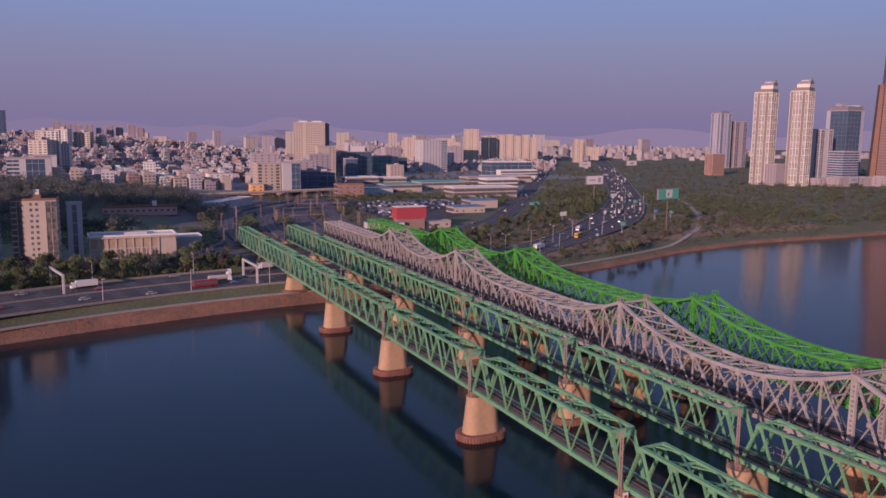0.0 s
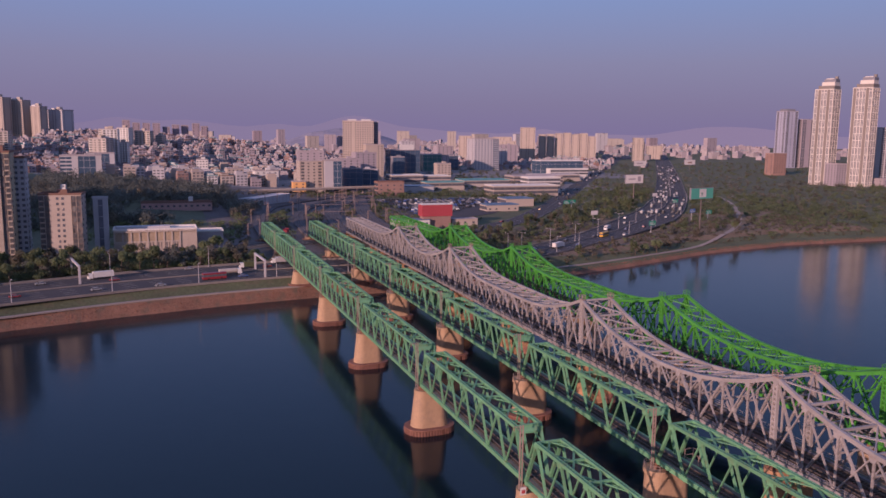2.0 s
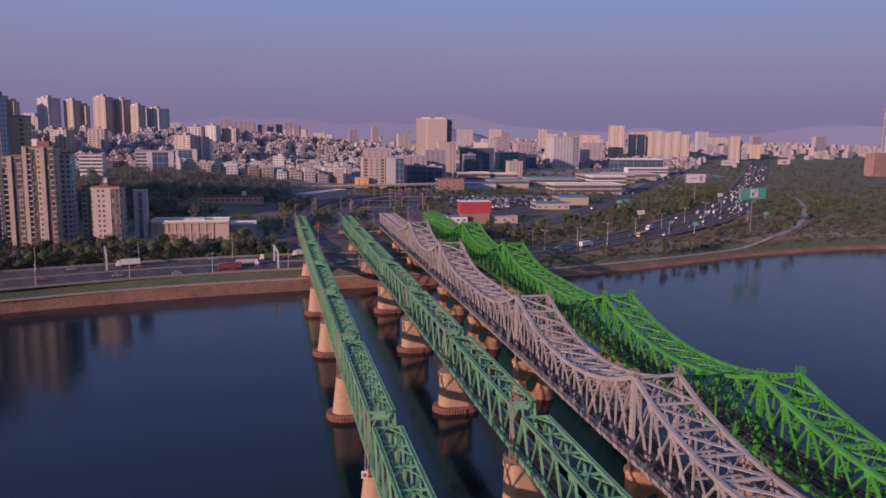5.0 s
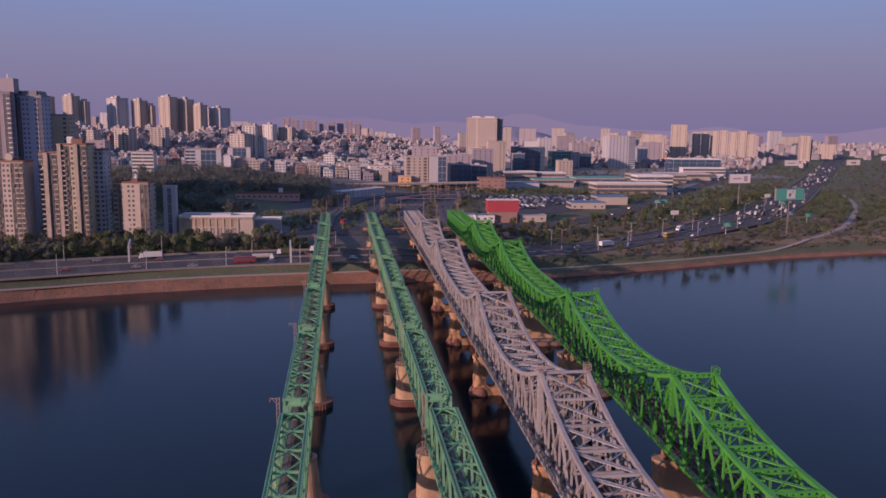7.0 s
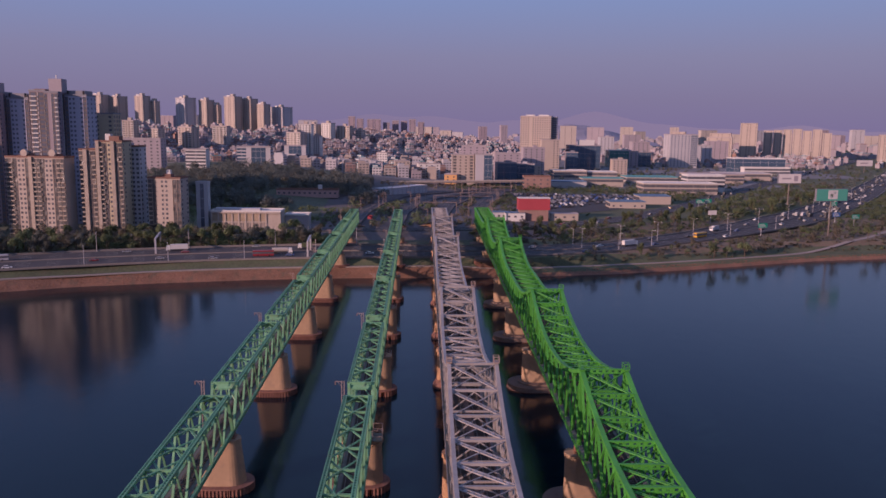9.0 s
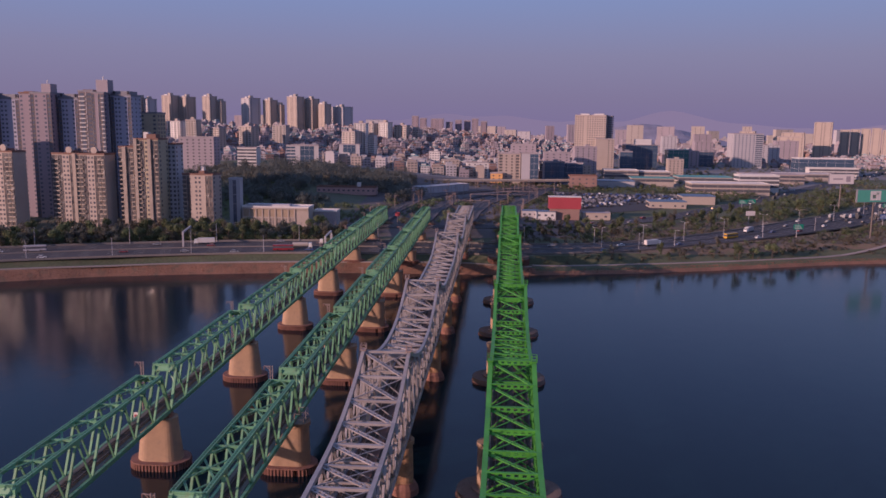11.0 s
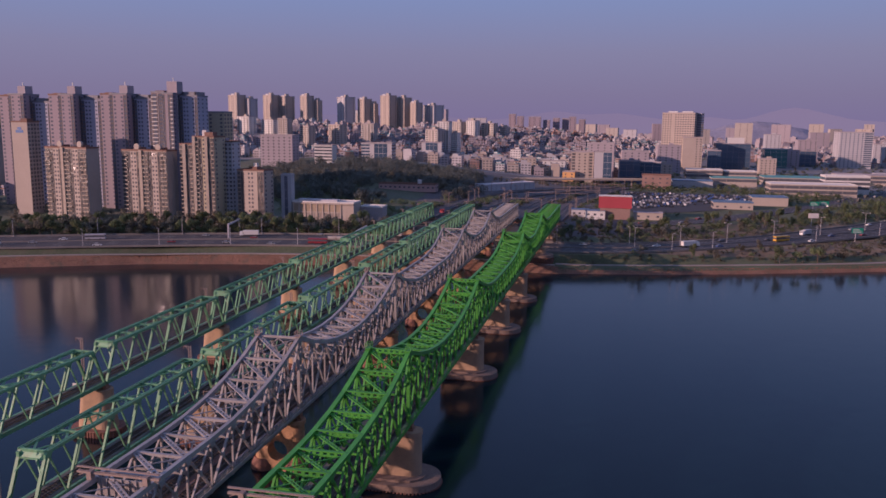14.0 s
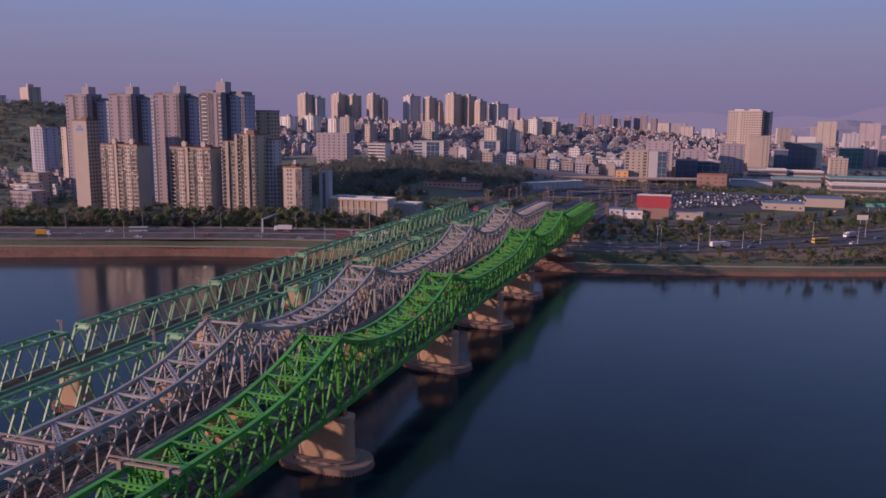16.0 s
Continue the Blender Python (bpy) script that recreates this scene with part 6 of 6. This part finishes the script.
for x, o in ((-280, 0.2), (-235, -0.3), (-205, 0.3), (-170, -0.2), (-140, 0.4), (-128, -0.4), (-100, 0.105), (-88, -0.135), (-66, 0.395), (-30, 0.195), (-16, -0.315), (0, 0.285), (12, -0.135), (26, 0.395), (48, -0.41), (66, 0.285), (84, -0.225), (110, 0.195), (150, -0.135), (175, 0.285), (205, -0.315), (228, 0.395), (246, -0.135), (276, 0.285), (288, -0.315), (312, -0.045), (330, 0.395), (352, 0.105), (368, 0.285), (380, -0.225), (396, 0.195), (405, -0.41)):
    put(TR.choice(cars[:5] + cars[:2]), at_road(EXPRESS, x, o, o < 0))
for x, o in ((205, 0.11), (240, -0.11), (262, 0.33), (284, -0.33), (318, 0.11), (352, -0.11), (390, 0.33), (430, -0.33)):
    put(TR.choice(cars), at_road(SECOND, x, o, o < 0))
FARCARS = {}
for k in range(210):
    x = 410 + 620 * TR.random() ** 1.1
    m = at_road(EXPRESS, x, TR.choice(LANES)) if TR.random() < 0.8 else at_road(SECOND, min(x, 800), TR.choice((-0.33, -0.11, 0.11, 0.33)))
    c = m.translation
    b_ = FARCARS.setdefault(TR.choice(("lgrey", "cargrey", "cargrey", "carblack", "carblack", "carblack")), Build())
    d = m.to_3x3() @ Vector((0, 1, 0))
    L = TR.choice((2.0, 2.1, 2.2, 2.2, 2.3, 3.6))
    h = 0.8 if L < 3 else 2.2
    b_.bar(c - d * L + Vector((0, 0, h * 0.5 + 0.3)), c + d * L + Vector((0, 0, h * 0.5 + 0.3)), 1.9, h)
    b_.bar(c - d * L * 0.5 + Vector((0, 0, h + 0.5)), c + d * L * 0.4 + Vector((0, 0, h + 0.5)), 1.6, 0.5)
for mt, b_ in FARCARS.items():
    tagged(part("distant_traffic", b_, mt), "dense queue of small cars far along the highway", "cars", kind="stuff")
# the car depot beside the red shop
depot = Build()
for i in range(31):
    y = 550 + i * 6
    xa, xb = float(np.interp(y, (550, 580), (238, 228))), float(np.interp(y, (550, 590, 660, 730), (241, 300, 345, 350)))
    for k in range(13):
        x = xa + (xb - xa) * k / 12
        depot.v.append((x, y, ground_z(x, y) + 0.2))
        if i and k:
            n = i * 13 + k
            depot.f.append((n - 14, n - 13, n, n - 1))
tagged(part("pavement", depot, "asphalt"), "dark asphalt depot yard", "pavement", kind="structure")
rows = {}
for j in range(17):
    for i in range(42):
        x, y = 231 + i * 2.75, 588 + j * 8.2
        if x > 228 + (y - 560) * 0.9 or TR.random() < 0.42 or y > 725 or (335 < x and y < 665) or (302 < x < 336 and y < 624):
            continue
        b_ = rows.setdefault(TR.choice(("cargrey", "carblack", "carblack", "carblue", "dgrey", "carblack", "carwhite" if 3 < j % 6 else "dgrey")), Build())
        pz = ground_z(x, y) + 0.2
        b_.box(x - 0.9, x + 0.9, y - 2.2, y + 2.2, pz + 0.25, pz + 0.85).box(x - 0.78, x + 0.78, y - 1.3, y + 1.0, pz + 0.85, pz + 1.45)
for mt, b_ in rows.items():
    tagged(part("parked_cars", b_, mt), "rows of parked cars in the depot yard", "cars", kind="stuff")


# ---------------- poles, lamps, signs ----------------
def lamp(label, m, h=10.0, arms=(2.2,)):
    t = thing("street_lamp", label, "street lamp", "street lamps", m=m)
    part("pole", Build().tube((0, 0, -0.3), (0, 0, h), 0.16, 0.09, 8), "lgrey", t)
    for a in arms:
        ar = part("arm", Build().tube((0, 0, h - 0.1), (a, 0, h + 0.35), 0.07, 0.05, 6), "lgrey", t)
        part("lamp_head", Build().box(min(a, a * 1.3), max(a, a * 1.3), -0.16, 0.16, h + 0.25, h + 0.42), "white", ar)
    return t


l1 = lamp("grey single-arm street lamp beside the expressway", at_road(EXPRESS, -300, 0.49))
for x in range(-262, 160, 38):
    copy_thing(l1, at_road(EXPRESS, x, 0.49))
l2 = lamp("grey street lamp behind the expressway", at_road(EXPRESS, -290, -0.49) @ pose(0, 0, 0, 0, 0, 180))
for x in range(-250, 240, 44):
    copy_thing(l2, at_road(EXPRESS, x, -0.49) @ pose(0, 0, 0, 0, 0, 180))
l3 = lamp("tall grey double-arm street lamp on the highway median", at_road(EXPRESS, 232, -0.02), 12, (-2.4, 2.4))
for x in (258, 286, 316, 348, 382, 420, 460, 505, 560, 620, 690, 760):
    copy_thing(l3, at_road(EXPRESS, x, -0.02))
for x in (246, 268, 330, 372, 440, 520):
    copy_thing(l1, at_road(EXPRESS, x, 0.49))


def sign_gantry(m, span):
    """A white portal of square steel posts over one carriageway."""
    t = thing("sign_gantry", "pale grey portal frame over the expressway lanes", "gantry", "portals over the expressway", m=m)
    for y in (0, span):
        part("post", Build().box(-0.45, 0.45, y - 0.45, y + 0.45, -0.3, 8.4), "lgrey", t)
    part("beam", Build().box(-0.4, 0.4, -0.4, span + 0.4, 7.6, 8.5), "lgrey", t)


sign_gantry(pose(-4, 373, 8.2, 0, 0, 12), 26)
sign_gantry(pose(78, 366, 8.2, 0, 0, 4), 24)


def road_sign(m, mat, w=7.0, h=3.2, pole=6.0, lab="green road direction sign on a grey pole"):
    t = thing("road_sign", lab, "road sign", "road signs", m=m)
    part("pole", Build().tube((0, 0, -0.3), (0, 0, pole + h), 0.2, 0.16, 8), "lgrey", t)
    f = part("sign_face", Build().box(-w / 2 + 1, w / 2 + 1, -0.32, -0.18, pole, pole + h), mat, t)
    for k in range(3):
        part("text_bar", Build().box(-w / 2 + 1.6, w / 2 + 0.2 - k * 0.8, -0.36, -0.325, pole + 0.5 + k * 0.8, pole + 0.85 + k * 0.8), "white", f)


for x, y, yaw, mat in ((363, 459, 38, "signgreen"), (370, 596, 30, "signgreen"), (378, 600, 30, "signgreen"), (445, 520, 40, "bbblue"), (455, 512, 40, "signgreen"), (352, 520, 30, "bbwhite"), (500, 650, 35, "bbwhite"), (480, 590, 38, "signgreen")):
    road_sign(pose(x, y, ground_z(x, y), 0, 0, yaw * 0.4), mat, lab={"signgreen": "green road direction sign on a grey pole", "bbblue": "blue road sign on a grey pole", "bbwhite": "white sign board on a grey pole"}[mat])


def billboard(label, x, y, w, z0, z1, mat, yaw, bars):
    g = ground_z(x, y)
    t = thing("billboard", label, "billboard", "roadside billboards", m=pose(x, y, g, 0, 0, yaw))
    part("column", Build().tube((0, 0, -0.4), (0, 0, z0 - g + 1), 0.65, 0.5, 12), "rail", t)
    part("frame", Build().box(-w / 2 - 0.3, w / 2 + 0.3, -0.7, 0.9, z0 - g - 0.3, z1 - g + 0.3), "dgrey", t)
    f = part("billboard_face", Build().box(-w / 2, w / 2, -0.82, -0.705, z0 - g, z1 - g), mat, t)
    for bx0, bx1, bz0, bz1, bm in bars:
        part("motif", Build().box(bx0 * w, bx1 * w, -0.88, -0.825, z0 - g + bz0 * (z1 - z0), z0 - g + bz1 * (z1 - z0)), bm, f)


billboard("teal green billboard with a white emblem on a column", 414, 470, 24, 31.5, 39.2, "bbgreen", 12, ((-0.13, 0.18, 0.14, 0.92, "white"), (-0.06, 0.03, 0.3, 0.6, "bbgreen"), (0.03, 0.11, 0.62, 0.8, "bbgreen")))
billboard("pale billboard with a dark round motif on a column", 459, 625, 21, 32.8, 40.6, "bbwhite", 8, ((0.18, 0.36, 0.2, 0.8, "mauve"), (-0.36, 0.05, 0.42, 0.58, "mauve")))
billboard("small pale billboard far along the highway", 844, 1180, 28, 24, 33, "bbwhite", 10, ((-0.3, 0.2, 0.4, 0.6, "mauve"),))
billboard("small pale billboard above the far lanes", 985, 1225, 28, 24, 33, "bbwhite", 10, ((-0.2, 0.2, 0.3, 0.6, "brick"),))
billboard("white billboard near the tall towers", 985, 745, 34, 18, 27, "bbwhite", 20, ((-0.3, 0.3, 0.4, 0.6, "mauve"),))

# rail yard: embankment, tracks, masts
emb = thing("rail_embankment", "gravel railway embankment behind the bridges", "embankment", kind="structure")
for line, w in zip(TRACKS, (7, 7, 12, 12)):
    bb, up = Build(), Vector((0, 0, 1))
    for a, c in zip(line, line[1:]):
        e = (c - a).normalized() * 0.6
        bb.bar(a - up * 2.8 - e * 0.2, c - up * 2.8 + e, w, 5.6)
    part("ballast", bb, "ballast", emb)
    for k in ((-0.75, 0.75) if w < 10 else (-2.85, -1.35, 1.35, 2.85)):
        rr = Build()
        for a, c in zip(line, line[1:]):
            d = (c - a).normalized()
            o = Vector((d.y, -d.x, 0)) * k
            rr.bar(a + o + up * 0.1, c + o + up * 0.1 + d * 0.1, 0.14, 0.2)
        part("rail", rr, "rail", emb)
ym = catenary_mast("grey catenary mast in the rail yard", "rail yard masts", pose(84, 486, 10), 11, 2.5)
for k in range(44):
    line = TRACKS[k % 4]
    q = TR.uniform(0, len(line) - 1.01)
    p = line[int(q)].lerp(line[int(q) + 1], q % 1)
    x, y, turn = p.x + TR.choice((-1, 1)) * (5.2 if k % 4 < 2 else 8.2), p.y, TR.choice((0, 180))
    copy_thing(ym, pose(x, y, ground_z(x, y) - 0.3, 0, 0, turn))


def yard_portal(y, x0, x1):
    t = thing("catenary_gantry", "grey steel catenary portal over the yard tracks", "gantry", "yard portals", m=pose(0, y, 11))
    for x in (x0, x1):
        part("post", Build().laced((x, 0, 0), (x, 0, 10), 0.4, 0.4, 1.0, (0, 1, 0)), "mast", t)
    part("beam", Build().laced((x0, 0, 9.6), (x1, 0, 9.6), 0.3, 0.4, 1.0, (0, 1, 0)), "mast", t)


for y, x0, x1 in ((548, 141, 166), (604, 150, 199), (640, 160, 208), (676, 178, 217), (716, 190, 228)):
    yard_portal(y, x0, x1)
sg = thing("signal_post", "red-topped railway signal post", "signal", m=pose(105, 470, 9.5))
part("post", Build().tube((0, 0, 0), (0, 0, 8), 0.14, 0.1, 8), "mast", sg)
part("board", Build().box(-1.6, 1.6, -0.1, 0.1, 7, 9.6), "red", sg)

# fence along the tree belt
fe = thing("fence", "long pale mesh fence behind the tree belt", "fence")
for k in range(60):
    x = -60 + k * 2.2
    y = bank_y(x) + 100
    if k % 2 == 0:
        part("post", Build().box(x - 0.07, x + 0.07, y - 0.07, y + 0.07, ground_z(x, y) - 0.3, ground_z(x, y) + 5.5), "lgrey", fe)
